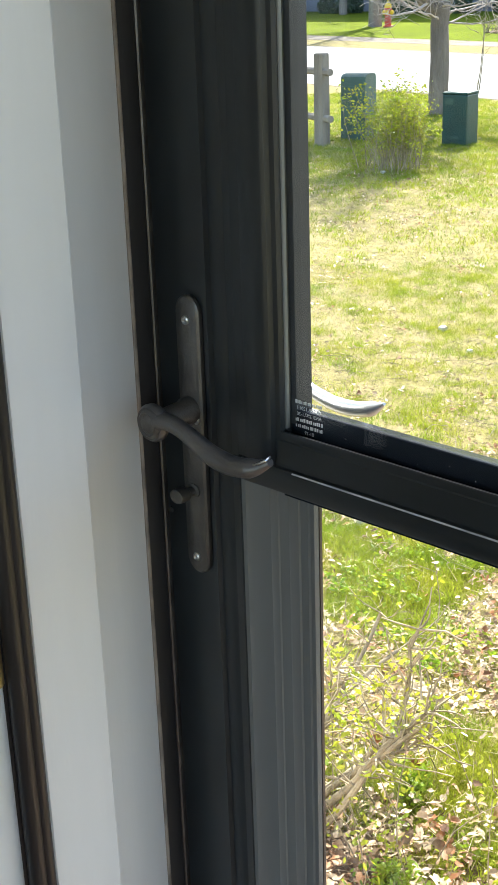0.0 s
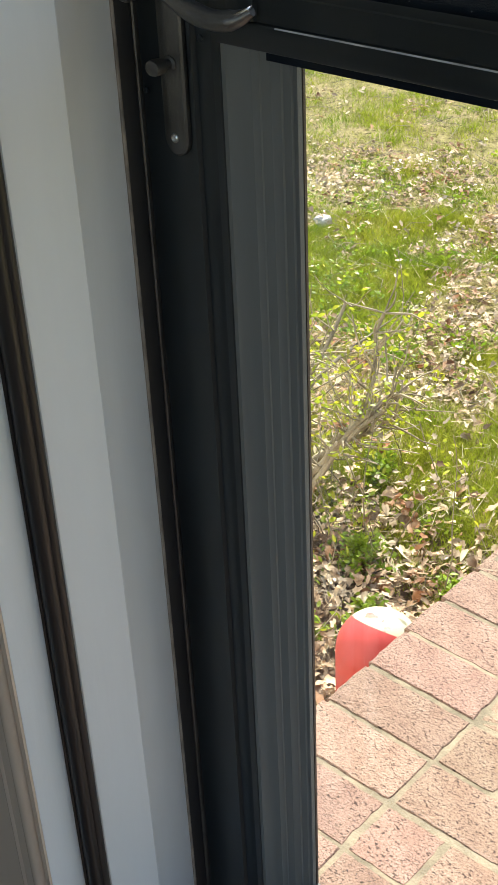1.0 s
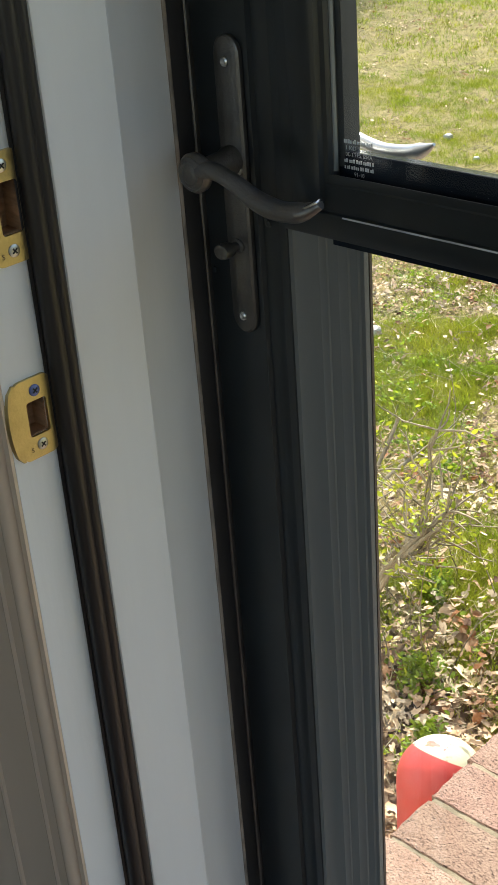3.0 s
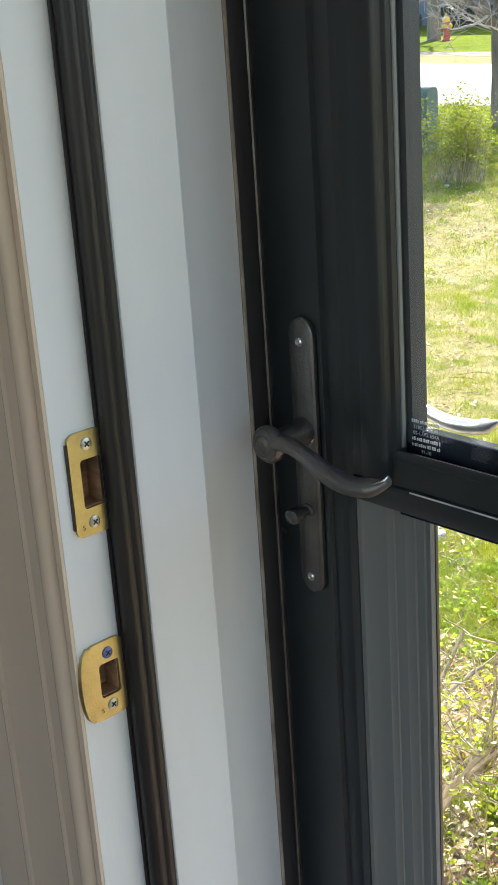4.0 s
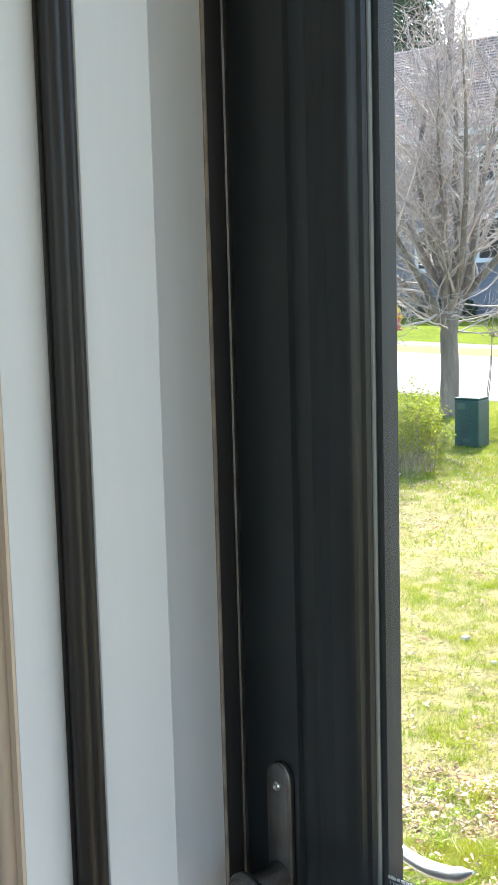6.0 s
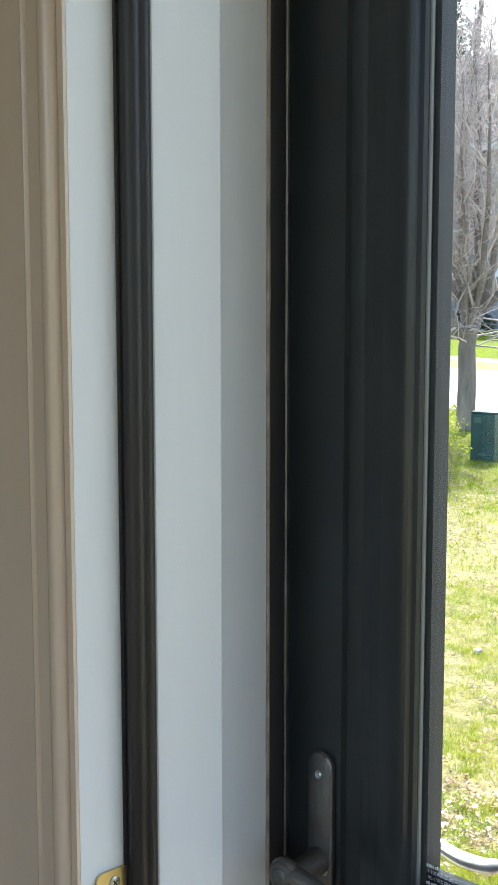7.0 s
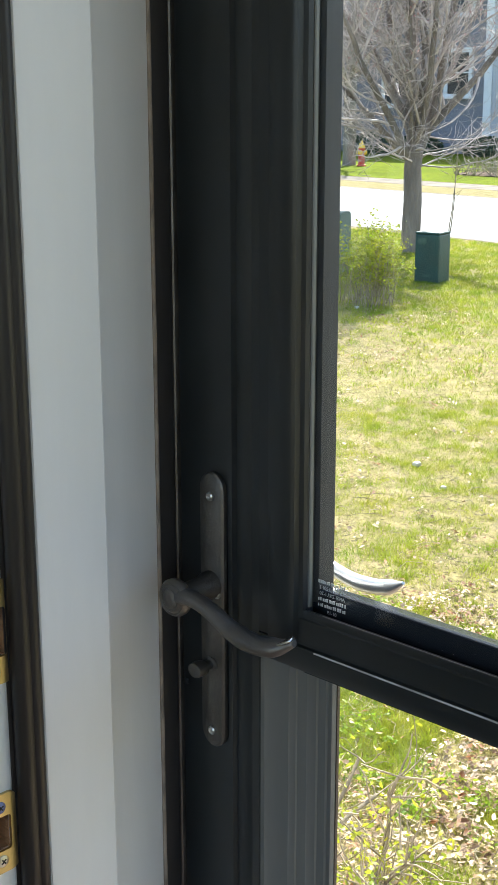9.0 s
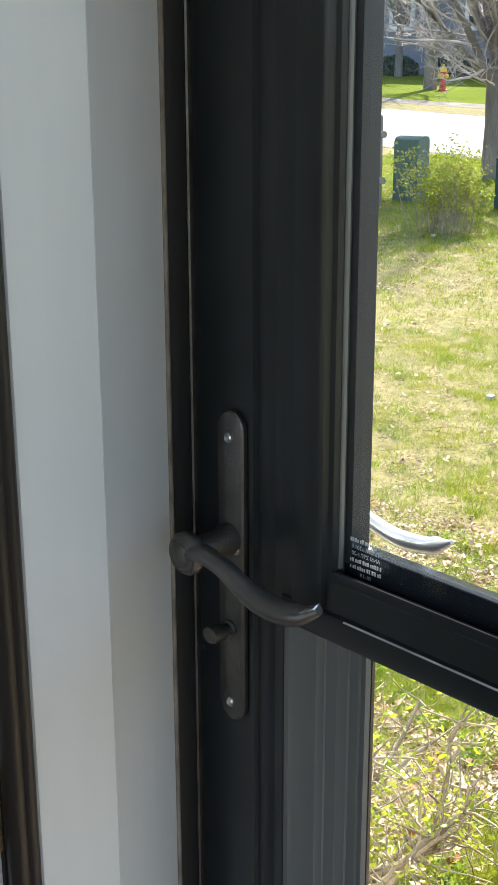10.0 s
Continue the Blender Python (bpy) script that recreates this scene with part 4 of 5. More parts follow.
def bare_tree(name, label, at, seed, height, trunk_r, fork, limbs, bark, density=1.0, buds=True):
    r = random.Random(seed)
    t = thing(name, label, "tree", at)
    big, fine = Wood(), Wood()
    big.limb([Vector((0, 0, -0.1)), Vector((0, 0, 0.15)), Vector((0.02, 0, fork * 0.6)), Vector((0.0, 0.0, fork)), Vector((0.03, 0.02, fork * 1.25))], trunk_r * 1.25, trunk_r, 14)

    def branch(p, d, ln, rad, level):
        """A limb, and the smaller ones that grow from it."""
        steps = (12, 8, 5, 2)[level]
        pts = bend(r, p, d.normalized(), ln, steps, (0.09, 0.14, 0.18, 0.25)[level], (0.05, 0.05, 0.03, 0.03)[level])
        (big if level == 0 else fine).limb(pts, rad, max(0.0022, rad * 0.15), (9, 6, 4, 3)[level])
        if level == 3:
            return
        first = (1, 2, 1)[level]
        for j in range(first, steps + 1):
            for _ in range(2 if r.random() < (0.75, 0.75, 0.85)[level] * density else 1):
                ax = (pts[j] - pts[j - 1]).normalized()
                side = Vector((r.gauss(0, 1), r.gauss(0, 1), r.gauss(0.25, 0.5))).normalized()
                left = 1.15 - j / steps
                if level == 0:
                    branch(pts[j], ax * 0.75 + side * 0.8, ln * r.uniform(0.2, 0.36) * (0.55 + left * 0.7), max(0.008, rad * (0.16 + 0.2 * left)), 1)
                elif level == 1:
                    branch(pts[j], ax * 0.6 + side, r.uniform(0.3, 0.8) * (0.6 + left * 0.6), 0.0055, 2)
                elif r.random() < 0.6:
                    branch(pts[j], ax * 0.5 + side, r.uniform(0.1, 0.34), 0.0038, 3)

    branch(Vector((0.02, 0, fork * 1.2)), Vector((0.05, 0, 1)), height - fork, trunk_r * 0.8, 0)
    for i in range(limbs):
        a = i * 2.4 + r.uniform(-0.4, 0.4)
        out = r.uniform(0.3, 0.75)
        branch(Vector((0, 0, fork * r.uniform(0.95, 1.45))), Vector((math.cos(a) * out, math.sin(a) * out, 0.85)), (height - fork) * r.uniform(0.55, 0.85), trunk_r * r.uniform(0.36, 0.6), 0)
    for i in range(int(limbs * 1.3)):
        a = i * 2.1 + 1 + r.uniform(-0.4, 0.4)
        branch(Vector((0, 0, fork * r.uniform(0.95, 1.2 if i < 5 else 2.2))), Vector((math.cos(a), math.sin(a), r.uniform(0.0, 0.35))), height * r.uniform(0.18, 0.3), trunk_r * 0.12, 1)
    part_mesh("trunk", big.mesh("trunk"), bark, t, "grey furrowed trunk and limbs", True)
    part_mesh("crown", fine.mesh("crown"), "branch", t, "tangle of thin bare twigs")
    if buds:
        rs = np.random.RandomState(seed)
        tips = np.array([tuple(p) for p in fine.tips if p.z > height * 0.3])
        tips = tips[rs.uniform(0, 1, len(tips)) < 0.5]
        n = len(tips)
        e = rs.normal(0, 0.011, (n, 3, 3))
        part_mesh("buds", raw_mesh("buds", (tips[:, None, :] + e).reshape(-1, 3), np.arange(n * 3).reshape(-1, 3)), "bud", t, "reddish opening buds")["kind"] = "stuff"
    return t


bare_tree("street_tree", "bare grey tree coming into bud beside the road", (-10.37, 14.35, GROUND), 11, 7.8, 0.118, 1.2, 11, "bark", 0.42)
bare_tree("far_tree", "bare tree on the lawn across the road", (-28.6, 35.3, GROUND), 23, 9.5, 0.2, 2.4, 5, "bark", 0.4)
bare_tree("far_tree", "slender bare tree close to the house", (-37.5, 44.0, GROUND), 31, 9.0, 0.15, 1.8, 5, "bark", 0.4)

# thin sapling beside the trunk
r = random.Random(9)
w = Wood()
for k in range(2):
    st = bend(r, Vector((r.uniform(-0.03, 0.03), 0, 0)), Vector((r.gauss(0.1, 0.2), r.gauss(0, 0.2), 1)).normalized(), r.uniform(0.8, 1.6), 7, 0.08, 0.02)
    w.limb(st, 0.011, 0.003, 5)
    for j in range(2, 8):
        w.limb(bend(r, st[j], Vector((r.gauss(0, 1), r.gauss(0, 1), 0.7)).normalized(), r.uniform(0.15, 0.5), 3, 0.2, 0.05), 0.004, 0.002, 3)
sap = thing("sapling", "thin leafless sapling beside the tree trunk", "sapling", (-9.72, 14.3, GROUND))
part_mesh("stems", w.mesh("stems"), "twig", sap)


def leaf_cards(centres, size, rng):
    n = len(centres)
    a, t = rng.uniform(0, 6.28, n), rng.uniform(-0.9, 0.9, n)
    u = np.stack([np.cos(a) * np.cos(t), np.sin(a) * np.cos(t), np.sin(t)], 1)
    x = rng.normal(0, 1, (n, 3))
    w = np.cross(u, x)
    w /= np.linalg.norm(w, axis=1)[:, None] + 1e-6
    s = (size * rng.uniform(0.6, 1.3, n))[:, None]
    c = np.asarray(centres)
    nrm = np.cross(u, w) * s * 0.2
    v = np.stack([c - u * s, c - u * s * 0.3 + w * s * 0.42 + nrm, c + u * s * 0.4 + w * s * 0.38 + nrm, c + u * s,
                  c + u * s * 0.4 - w * s * 0.38 + nrm, c - u * s * 0.3 - w * s * 0.42 + nrm], 1).reshape(-1, 3)
    i = np.arange(n)[:, None] * 6
    return v, np.concatenate([i + np.array(q) for q in ((0, 1, 5), (1, 2, 5), (2, 4, 5), (2, 3, 4))], 1).reshape(-1, 3)


def shrub(name, label, at, seed, height, spread, stems, leaves_per, leaf_size, stem_r, foot=0.06, bare=0.3, green="leaf"):
    r, rs = random.Random(seed), np.random.RandomState(seed)
    t = thing(name, label, "shrub", at)
    w = Wood()
    spots = []
    for k in range(stems):
        a = r.uniform(0, 6.28)
        o = r.uniform(0.1, 1.0) * spread / height
        st = bend(r, Vector((r.gauss(0, foot * height), r.gauss(0, foot * height), 0)), Vector((math.cos(a) * o, math.sin(a) * o, 1)).normalized(), height * r.uniform(0.6, 1.15), 6, 0.12, 0.03)
        w.limb(st, stem_r * r.uniform(0.6, 1.2), stem_r * 0.2, 6)
        for j in range(1, 7):
            for _ in range(3):
                tw = bend(r, st[j], Vector((r.gauss(0, 1), r.gauss(0, 1), r.gauss(0.5, 0.5))).normalized(), r.uniform(0.08, 0.3) * height, 3, 0.25, 0.06)
                w.limb(tw, stem_r * 0.3, stem_r * 0.12, 3)
                for q in (tw[1:] if st[j].z > height * r.gauss(bare, 0.15) else []):
                    for _ in range(leaves_per):
                        spots.append((q.x + r.gauss(0, leaf_size), q.y + r.gauss(0, leaf_size), max(0.02, q.z + r.gauss(0, leaf_size))))
    part_mesh("stems", w.mesh("stems"), "twig", t, "bare grey-brown stems")
    v, f = leaf_cards(spots, leaf_size, rs)
    part_mesh("foliage", raw_mesh("foliage", v, f), green, t, "small fresh green leaves")
    return t


shrub("lawn_shrub", "shrub with fresh yellow-green leaves between the utility boxes", (-7.72, 10.06, GROUND), 5, 0.74, 0.38, 56, 2, 0.0185, 0.0055, 0.2, 0.38)

# cut-back shrub near the porch: thick old stems leaning over, thin shoots, sparse leaves
r = random.Random(21)
rs = np.random.RandomState(21)
t = thing("garden_shrub", "cut-back garden shrub with thick grey stems and sparse yellow-green leaves", "shrub", (-1.18, 1.36, GROUND))
w, shoots, spots = Wood(), Wood(), []
for k in range(6):
    d = Vector((r.uniform(-0.1, 0.6), r.uniform(0.15, 0.9), r.uniform(0.3, 0.85))).normalized()
    st = bend(r, Vector((r.gauss(0, 0.06), r.gauss(0, 0.06), 0)), d, r.uniform(0.36, 0.62), 7, 0.10, 0.0)
    w.limb(st, r.uniform(0.007, 0.013), 0.005, 8)
    for j in range(2, 8):
        for _ in range(2):
            tw = bend(r, st[j], Vector((r.gauss(0.1, 0.9), r.gauss(0.1, 0.9), r.gauss(0.5, 0.5))).normalized(), r.uniform(0.08, 0.28), 4, 0.2, 0.05)
            shoots.limb(tw, 0.0026, 0.0012, 4)
            for q in tw[2:]:
                if r.random() < 0.55:
                    for _ in range(2):
                        spots.append((q.x + r.gauss(0, 0.02), q.y + r.gauss(0, 0.02), max(0.02, q.z + r.gauss(0, 0.02))))
for foot_at, mid_at, top_at, rad in (((0.06, 0.0, 0.0), (0.20, 0.07, 0.20), (0.31, 0.15, 0.36), 0.0115), ((0.02, 0.03, 0.0), (0.16, 0.10, 0.16), (0.30, 0.19, 0.27), 0.009), ((0.05, 0.08, 0.0), (0.19, 0.17, 0.22), (0.23, 0.23, 0.52), 0.008), ((-0.05, 0.0, 0.0), (0.02, 0.08, 0.20), (0.05, 0.14, 0.38), 0.010)):
    st = spline([foot_at, mid_at, top_at], 6)
    st = [q + Vector((r.gauss(0, 0.006), r.gauss(0, 0.006), 0)) for q in st]
    w.limb(st, rad, rad * 0.55, 9)
    for j in range(6, len(st)):
        for _ in range(3):
            tw = bend(r, st[j], Vector((r.gauss(0.25, 0.7), r.gauss(0.2, 0.7), r.gauss(0.6, 0.5))).normalized(), r.uniform(0.06, 0.2), 4, 0.2, 0.05)
            shoots.limb(tw, 0.0034, 0.0015, 4)
            if r.random() < 0.45:
                spots += [(q.x + r.gauss(0, 0.015), q.y + r.gauss(0, 0.015), q.z + r.gauss(0, 0.015)) for q in tw[2:] for _ in range(3)]
for k in range(26):
    c = Vector((r.gauss(0.02, 0.14), r.gauss(0.12, 0.16), r.uniform(0.25, 0.5)))
    spots += [(c.x + r.gauss(0, 0.028), c.y + r.gauss(0, 0.028), c.z + r.gauss(0, 0.022)) for _ in range(14)]
for k in range(75):
    p = Vector((r.gauss(0.15, 0.38), r.gauss(0.05, 0.36), 0))
    st = bend(r, p, Vector((r.gauss(0, 0.35), r.gauss(0, 0.35), 1)).normalized(), r.uniform(0.12, 0.42), 5, 0.14, 0.0)
    shoots.limb(st, 0.002, 0.001, 4)
    for q in st[2:]:
        for _ in range(3):
            spots.append((q.x + r.gauss(0, 0.025), q.y + r.gauss(0, 0.025), max(0.02, q.z + r.gauss(0, 0.02))))
part_mesh("stems", w.mesh("stems"), "twig", t, "thick grey cut stems", True)
tagged(part_mesh("shoots", shoots.mesh("shoots"), "twig", t, "thin pale shoots"), kind="stuff")
v, f = leaf_cards(spots, 0.0098, rs)
part_mesh("foliage", raw_mesh("foliage", v, f), "leaf", t, "small yellow-green leaves")

# low green weeds at the edge of the porch
for k, (x, y, hgt, sp) in enumerate(((-0.79, 1.27, 0.10, 0.08), (-0.66, 1.16, 0.07, 0.06), (-0.98, 1.62, 0.08, 0.08), (-0.60, 1.05, 0.09, 0.07), (-0.52, 0.98, 0.07, 0.05), (-0.74, 1.02, 0.08, 0.07), (-0.55, 1.32, 0.06, 0.06))):
    wd = shrub("weed_clump", "low clump of fresh green weeds among fallen leaves", (x, y, GROUND), 90 + k, hgt, sp, 9, 1, 0.0095, 0.0014, green="weed")
    tagged(wd.children[0], kind="stuff")
    wd["group"] = "weeds by the porch"
# broad-leaved weeds growing in the grass
heart = wedge(420, 2.3, 5.2, 26, 50, rng)
heart = heart[patches(heart, 5.0, 12) > 0.55]
spread_p = np.repeat(heart, 26, 0)
spread_p = spread_p + rng.normal(0, 0.032, spread_p.shape)
spread_p = spread_p[(spread_p[:, 0] < -0.30) & (spread_p[:, 1] > 0.1)]
v, f = leaf_cards(np.concatenate([spread_p, (GROUND + rng.uniform(0.018, 0.05, len(spread_p)))[:, None]], 1), 0.0095, rng)
tagged(part_mesh("lawn_weeds", raw_mesh("lawn_weeds", v, f), "weed"), "small broad-leaved weeds growing among the grass", "weeds", kind="stuff")

# ---- things on the lawn and porch ----
buoy = thing("fishing_buoy", "weathered red buoy with a scuffed cream round top beside the porch", "buoy", (-0.398, 0.844, GROUND))
DOME = 0.28
shell = [(0.055, 0.0), (0.072, 0.012), (0.079, 0.035)] + [(0.0815, 0.06 + 0.02 * i) for i in range(12)]
shell += [(0.0815 * math.cos(radians(4.5 * i)), DOME + 0.0815 * math.sin(radians(4.5 * i))) for i in range(1, 20)]
full = lathe(shell, 64)
lean = Vector((-0.05, 0.62, 0.78)).normalized()
for nm, mt, lab, top in (("body", "buoy_red", "faded red lower part", False), ("cap", "buoy_cream", "scuffed cream painted top", True)):
    bm = full.copy()
    bmesh.ops.bisect_plane(bm, geom=bm.verts[:] + bm.edges[:] + bm.faces[:], plane_co=Vector((0, 0, DOME)) + lean * 0.043, plane_no=lean, clear_inner=top, clear_outer=not top)
    part(nm, bm, mt, buoy, lab, True)
full.free()

ub = thing("utility_box", "dark green utility box standing on the lawn", "utility box", (-8.305, 12.0, GROUND))
part("body", box(-0.158, 0.158, -0.158, 0.158, -0.02, 0.572, 0.016), "green_box", ub)
part("lid", box(-0.1605, 0.1605, -0.1605, 0.1605, 0.5725, 0.60, 0.012), "green_box", ub)
part("notice", box(-0.115, -0.015, -0.162, -0.1585, 0.46, 0.53), "green_box_faded", ub, "small faded notice")
part("latch", box(-0.05, 0.05, -0.1645, -0.1585, 0.07, 0.10, 0.002), "green_box_faded", ub)
ub.rotation_euler = (0, 0, radians(10))
tb = thing("tall_utility_box", "tall faded green utility box with a rounded top", "utility box", (-9.64, 11.75, GROUND))
arch = [(-0.18, -0.02), (0.18, -0.02), (0.18, 0.71), (0.168, 0.748), (0.13, 0.772), (0.0, 0.785), (-0.13, 0.772), (-0.168, 0.748), (-0.18, 0.71)]
part("body", extrude(arch, -0.16, 0.16, "x"), "green_box_faded", tb, "", True)
part("door", box(-0.13, 0.13, -0.188, -0.1805, 0.08, 0.64, 0.004), "green_box_faded", tb)
tb.rotation_euler = (0, 0, radians(18))

fence = thing("rail_fence", "weathered wooden post and rail fence", "fence", (-9.63, 11.06, GROUND))
for dx in (0.0, -2.4):
    bm = box(-0.075, 0.075, -0.07, 0.07, -0.1, 1.06, 0.02)
    for v in bm.verts:
        v.co += Vector((noise.noise(v.co * 9), noise.noise(v.co * 7 + Vector((3, 0, 0))), 0)) * 0.012 + Vector((dx, -dx * 0.35, 0))
    part("post", bm, "old_wood", fence)
for z in (0.31, 0.84):
    p = spline([(0.2, -0.07, z + 0.01), (-0.7, 0.25, z), (-1.6, 0.55, z - 0.02), (-2.5, 0.86, z + 0.01)], 4)
    part("rail", tube(p, [0.045 + 0.006 * noise.noise((i * 0.7, z, 0)) for i in range(len(p))], 7), "old_wood", fence)

hy = thing("fire_hydrant", "red fire hydrant with yellow cap across the road", "hydrant", (-27.8, 35.0, GROUND))
part("barrel", lathe([(0.16, 0), (0.16, 0.05), (0.115, 0.06), (0.11, 0.55), (0.13, 0.56), (0.13, 0.62)], 16), "red_paint", hy, "red barrel", True)
part("bonnet", lathe([(0.128, 0.621), (0.12, 0.70), (0.08, 0.78), (0.035, 0.81), (0.035, 0.87), (0.02, 0.875)], 16), "yellow_paint", hy, "yellow bonnet", True)
for a in (200, 290, 20):
    part("outlet", lathe([(0.075, 0.09), (0.075, 0.17), (0.05, 0.19)], 12, Matrix.Translation((0, 0, 0.48)) @ pose(0, 0, 0, 0, 0, a) @ pose(0, 0, 0, 0, 90, 0)), "yellow_paint", hy, "yellow hose outlet", True)

bed = thing("mulch_bed", "dark mulch bed with dead brush across the road", "flower bed", (-19.9, 32.8, GROUND))
bm = bmesh.new()
bmesh.ops.create_icosphere(bm, subdivisions=4, radius=1)
for v in bm.verts:
    v.co = Vector((v.co.x * 2.4, v.co.y * 0.7, max(-0.02, v.co.z * 0.12 + 0.05 * noise.noise(v.co * 5))))
part("mound", bm, "mulch", bed, "", True)
w = Wood()
r = random.Random(3)
for k in range(260):
    p = Vector((r.uniform(-2.4, 3.2), r.uniform(-0.8, 0.8), 0.02))
    w.limb(bend(r, p, Vector((r.gauss(0, 0.8), r.gauss(0, 0.8), 0.8)).normalized(), r.uniform(0.4, 1.1), 4, 0.25, 0), 0.014, 0.005, 4)
part_mesh("brush", w.mesh("brush"), "twig", bed, "dead brown brush")

# garden hose coiled on the porch
hose = thing("garden_hose", "grey and brown garden hose coiled on the brick porch", "hose", (0.285, 0.185, PORCH))
for nm, rad0, z0, mt, ph in (("outer_coil", 0.19, 0.009, "hose_brown", 0.0), ("upper_coil", 0.172, 0.030, "hose_grey", 1.0), ("inner_coil", 0.135, 0.010, "hose_grey", 2.0), ("top_coil", 0.15, 0.045, "hose_brown", 3.3)):
    pts = []
    for i in range(3 * 40):
        a = i / 40 * 2 * math.pi + ph
        q = rad0 - 0.009 * i / 40 + 0.011 * math.sin(a * 1.7 + ph)
        pts.append((q * math.cos(a) * 1.05, q * math.sin(a), z0 + 0.010 * i / 40 + 0.004 * (1 + math.sin(a * 1.3))))
    part(nm, tube(pts, 0.0078, 10), mt, hose, "", True)

# ---- house across the road ----
hs = thing("house", "blue grey clapboard house with white trimmed windows", "house", (0, 47, GROUND))
def clapboard(x0, x1, y, z0, z1, pitch=0.16):
    p = [(y + 0.2, z0)]
    z = z0
    while z < z1:
        p += [(y - 0.03, z), (y, min(z + pitch, z1))]
        z += pitch
    p.append((y + 0.2, z1))
    return extrude(p, x0, x1, "x")


part("wall", clapboard(-50, -30.4, 0, 0, 8.0), "siding", hs)
part("wing_wall", clapboard(-30.0, -18, -0.6, 0, 8.0), "siding_light", hs, "pale blue grey wing wall")
part("gable_body", box(-50, -18, 0.25, 9, 0, 8.0), "siding", hs)
part("corner_board", box(-30.39, -30.01, -0.66, 0.1, 0, 8.0), "house_trim", hs, "white corner board")
part("fascia", box(-50.4, -17.6, -1.0, -0.7, 7.85, 8.15), "house_trim", hs, "white eave board")
rp, y, z = [], -1.0, 8.16
while y < 5.0:
    rp += [(y, z), (y + 0.2, z + 0.13)]
    y += 0.2
    z += 0.165
rp += [(11, 8.0), (5, 8.16)]
part("roof", extrude(rp, -50.5, -17.5, "x"), "shingle", hs, "brown shingle roof")


def house_window(x0, x1, z0, z1, y=0.0):
    wd = new("window")
    wd.parent = hs
    f = bmesh.new()
    box(x0, x0 + 0.18, y - 0.12, y, z0, z1, bm=f)
    box(x1 - 0.18, x1, y - 0.12, y, z0, z1, bm=f)
    box(x0 + 0.181, x1 - 0.181, y - 0.12, y, z1 - 0.2, z1, bm=f)
    box(x0 + 0.181, x1 - 0.181, y - 0.12, y, z0, z0 + 0.14, bm=f)
    part("frame", f, "house_trim", wd, "white window frame")
    part("sill", box(x0 - 0.08, x1 + 0.08, y - 0.2, y - 0.121, z0 - 0.06, z0 + 0.03), "house_trim", wd)
    part("sash_bar", box(x0 + 0.181, x1 - 0.181, y - 0.09, y - 0.05, (z0 + z1) / 2 - 0.03, (z0 + z1) / 2 + 0.03), "house_trim", wd)
    part("glass", box(x0 + 0.181, x1 - 0.181, y - 0.06, y - 0.035, z0 + 0.141, z1 - 0.201), "house_glass", wd, "dark window glass")


for x in (-36.2, -32.8, -40.6, -44.4):
    house_window(x, x + 1.45, 2.4 if x > -34 else 2.0, 4.45 if x > -34 else 4.0, -0.03)
    house_window(x, x + 1.45, 5.75, 7.4, -0.03)
shr = []
for k in range(9):
    x = -48 + k * 3.1 + 0.4 * math.sin(k * 2.1)
    rs = np.random.RandomState(50 + k)
    c = rs.normal(0, 1, (2600, 3))
    c /= np.linalg.norm(c, axis=1)[:, None]
    c *= (rs.uniform(0.4, 1, 2600) ** 0.4)[:, None] * np.array((1.25, 0.7, 0.6)) * rs.uniform(0.8, 1.15)
    c[:, 2] = np.abs(c[:, 2] + 0.3)
    hb = thing("foundation_shrub", "dark evergreen shrub along the house wall", "shrub", (x, 45.2, GROUND), "shrubs along the house")
    v, f = leaf_cards(c, 0.07, rs)
    part_mesh("foliage", raw_mesh("foliage", v, f), "needles", hb)
    part("stem", tube([(0, 0, 0), (0, 0, 0.5)], 0.05, 6), "twig", hb)


def pine(at, seed, height):
    rs = np.random.RandomState(seed)
    t = thing("pine_tree", "tall dark pine behind the house", "tree", at, "pines behind the house")
    part("trunk", tube([(0, 0, 0), (0.1, 0, height * 0.5), (0, 0, height)], [0.35, 0.22, 0.04], 9), "bark", t)
    cs = []
    for k in range(110):
        h = height * rs.uniform(0.38, 1.0)
        rad = (1.05 - h / height) * height * 0.22 + 0.4
        a = rs.uniform(0, 6.28)
        c = np.array((math.cos(a) * rad * rs.uniform(0.2, 1), math.sin(a) * rad * rs.uniform(0.2, 1), h))
        cs.append(c + rs.normal(0, 1, (100, 3)) * np.array((0.75, 0.75, 0.35)))
    v, f = leaf_cards(np.concatenate(cs), 0.16, rs)
    part_mesh("crown", raw_mesh("crown", v, f), "needles", t, "uneven clumps of needles")


for k, (x, y, h) in enumerate(((-50.5, 66, 21.5), (-44.5, 70, 20.5), (-57, 72, 24), (-37.5, 70, 17.5), (-64, 68, 22), (-31, 74, 21))):
    pine((x, y, GROUND), 70 + k, h)

# ---- porch bricks ----
porch = thing("porch", "red brick porch with pale mortar joints", "porch", kind="structure")
part("porch_base", box(-0.266, 1.5, -0.0145, 1.93, GROUND - 0.05, PORCH - 0.0021), "mortar", porch, "pale sandy mortar bed")
PITCH, FIRST = 0.1072, 0.321 - 3 * 0.1072


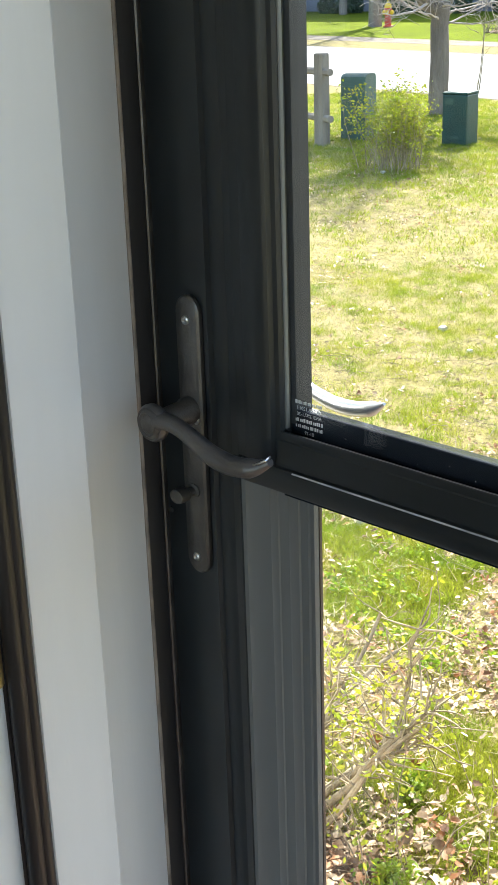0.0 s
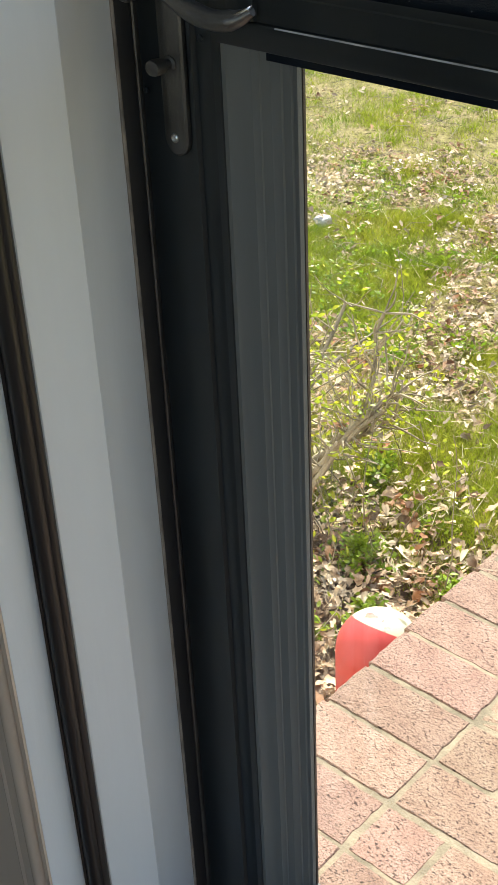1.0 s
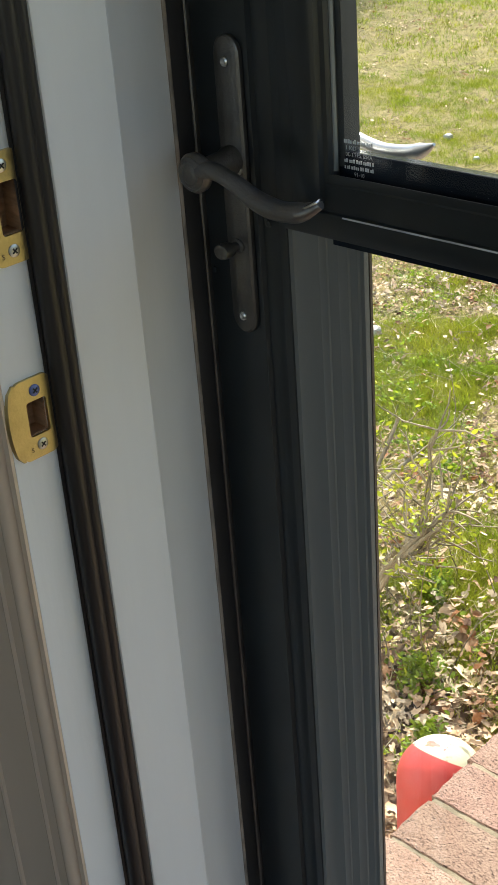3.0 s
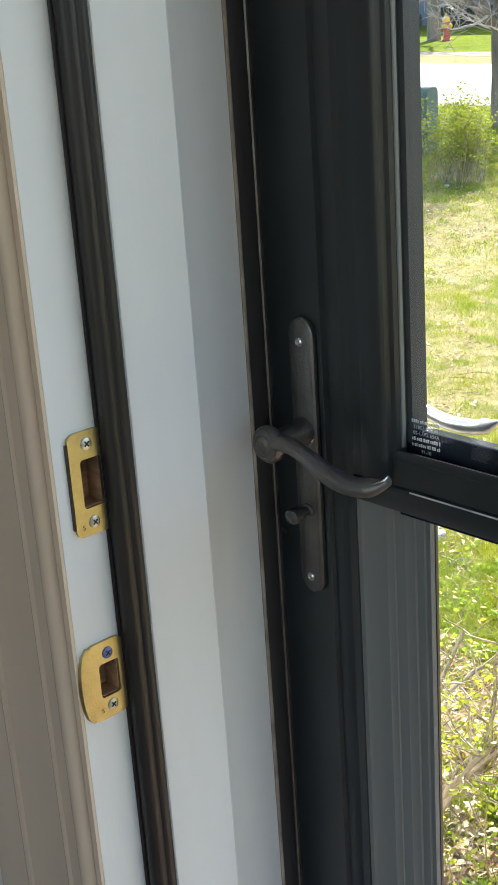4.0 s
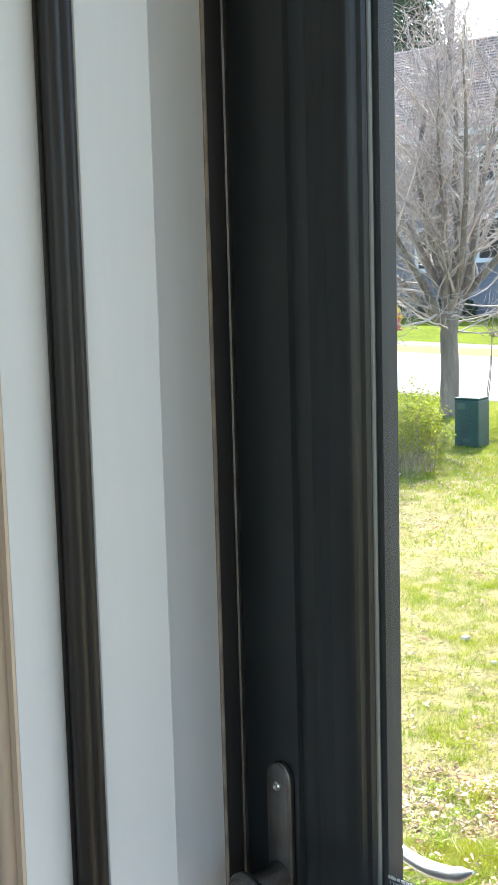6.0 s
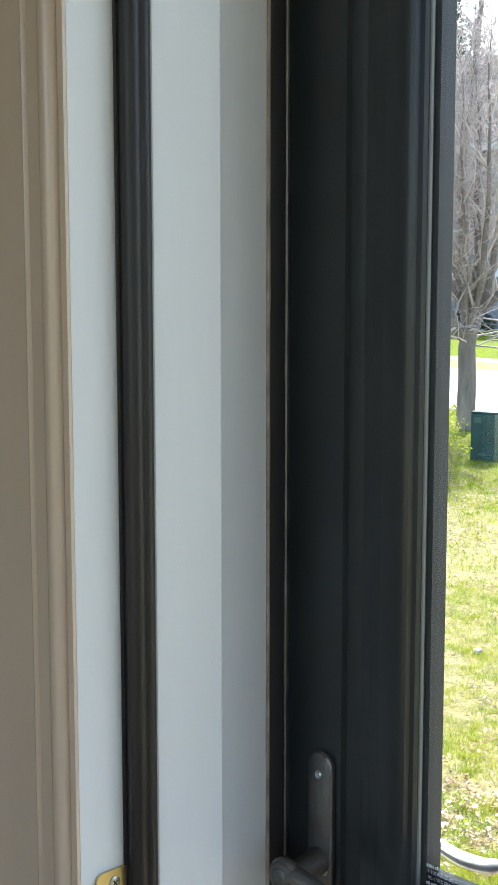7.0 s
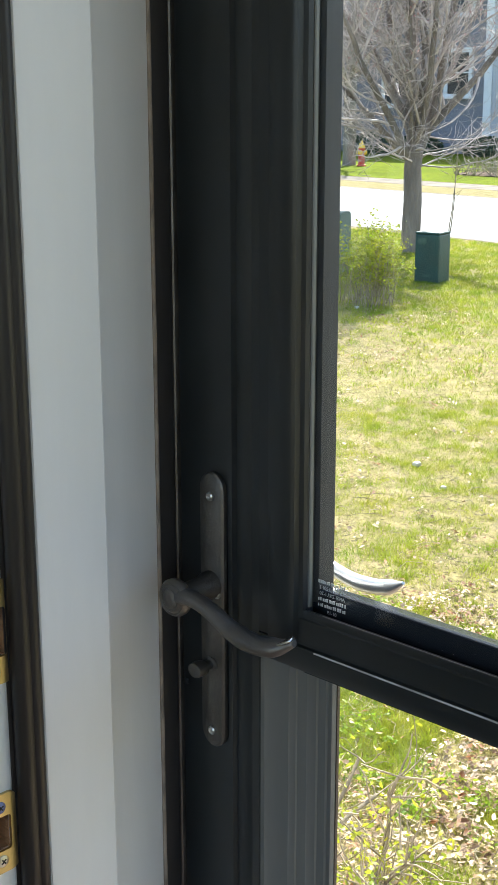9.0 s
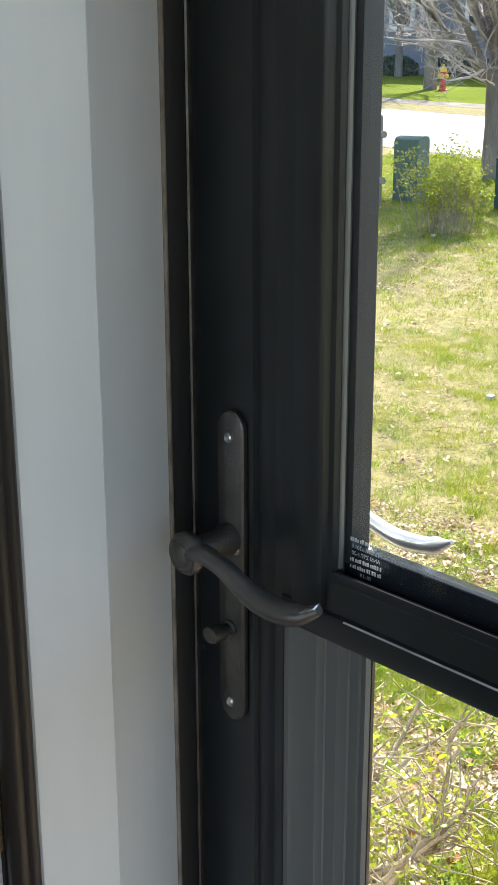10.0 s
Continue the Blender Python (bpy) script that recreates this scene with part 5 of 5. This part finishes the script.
def brick_mesh(lx, ly, seed):
    r = random.Random(seed)
    bm = bmesh.new()
    nx, ny = max(6, int(lx / 0.013)), 7
    edge = [(lx * i / nx, 0.0) for i in range(nx)] + [(lx, ly * i / ny) for i in range(ny)] + [(lx - lx * i / nx, ly) for i in range(nx)] + [(0.0, ly - ly * i / ny) for i in range(ny)]
    cx, cy = lx / 2, ly / 2
    rings = [[], [], []]
    for k, (x, y) in enumerate(edge):
        corner = 0.0009 if k in (0, nx, nx + ny, 2 * nx + ny) else 0.0
        chip = r.gauss(0, 0.0005) + (r.uniform(0.001, 0.0025) if r.random() < 0.1 else 0)
        for ring, inset, z in zip(rings, (0.0, 0.0002, 0.0022), (-0.055, -0.0028, 0.0)):
            q = inset + corner + (chip if z > -0.05 else 0)
            sx, sy = (cx - abs(x - cx) > 0.001), (cy - abs(y - cy) > 0.001)
            ring.append(bm.verts.new((x + (0 if sx else math.copysign(q, cx - x)), y + (0 if sy else math.copysign(q, cy - y)), z + (r.gauss(0, 0.0004) if z > -0.05 else 0))))
    n = len(edge)
    for a, b in ((rings[0], rings[1]), (rings[1], rings[2])):
        for k in range(n):
            bm.faces.new((a[k], a[(k + 1) % n], b[(k + 1) % n], b[k]))
    mid = bm.verts.new((cx, cy, 0.0004))
    for k in range(n):
        bm.faces.new((rings[2][k], rings[2][(k + 1) % n], mid))
    bmesh.ops.recalc_face_normals(bm, faces=bm.faces)
    me = bpy.data.meshes.new("brick")
    bm.to_mesh(me)
    bm.free()
    me.materials.append(M["brick"])
    return me


FULL = [brick_mesh(0.2072, 0.1003, s) for s in (1.3, 4.7, 8.1)]
HALF = [brick_mesh(0.1003, 0.1003, s) for s in (2.2, 6.4)]
r = random.Random(12)


def lay(me, x, y):
    b = new("brick", me)
    b.parent = porch
    b.matrix_basis = pose(x + r.uniform(-0.0018, 0.0018), y + r.uniform(-0.0012, 0.0012), PORCH + r.uniform(-0.0018, 0.0012), r.uniform(-0.4, 0.4), r.uniform(-0.3, 0.3), r.uniform(-0.5, 0.5))


for row in range(18):
    y = FIRST + row * PITCH + 0.0035
    lay(r.choice(FULL), -0.2755 + r.uniform(-0.004, 0.003), y)
    x = -0.0615
    if row % 2 == 1:
        lay(r.choice(HALF), x, y)
        x += 0.1072
    while x < 1.3:
        lay(r.choice(FULL), x, y)
        x += 0.2144

# floor boards inside
BOARD = box(0, 1.3, 0, 0.118, -0.018, 0.0)
me = bpy.data.meshes.new("board")
bmesh.ops.bevel(BOARD, geom=[e for e in BOARD.edges if all(v.co.z > -0.01 for v in e.verts)], offset=0.0015, segments=1, affect="EDGES")
BOARD.to_mesh(me)
BOARD.free()
me.materials.append(M["dark_floor"])
for row in range(20):
    for k in range(4):
        b = new("board", me)
        b.parent = floor
        b.matrix_basis = pose(-2.19 + k * 1.301, -0.2105 - 0.12 * (row + 1), -0.0415 + 0.0005)
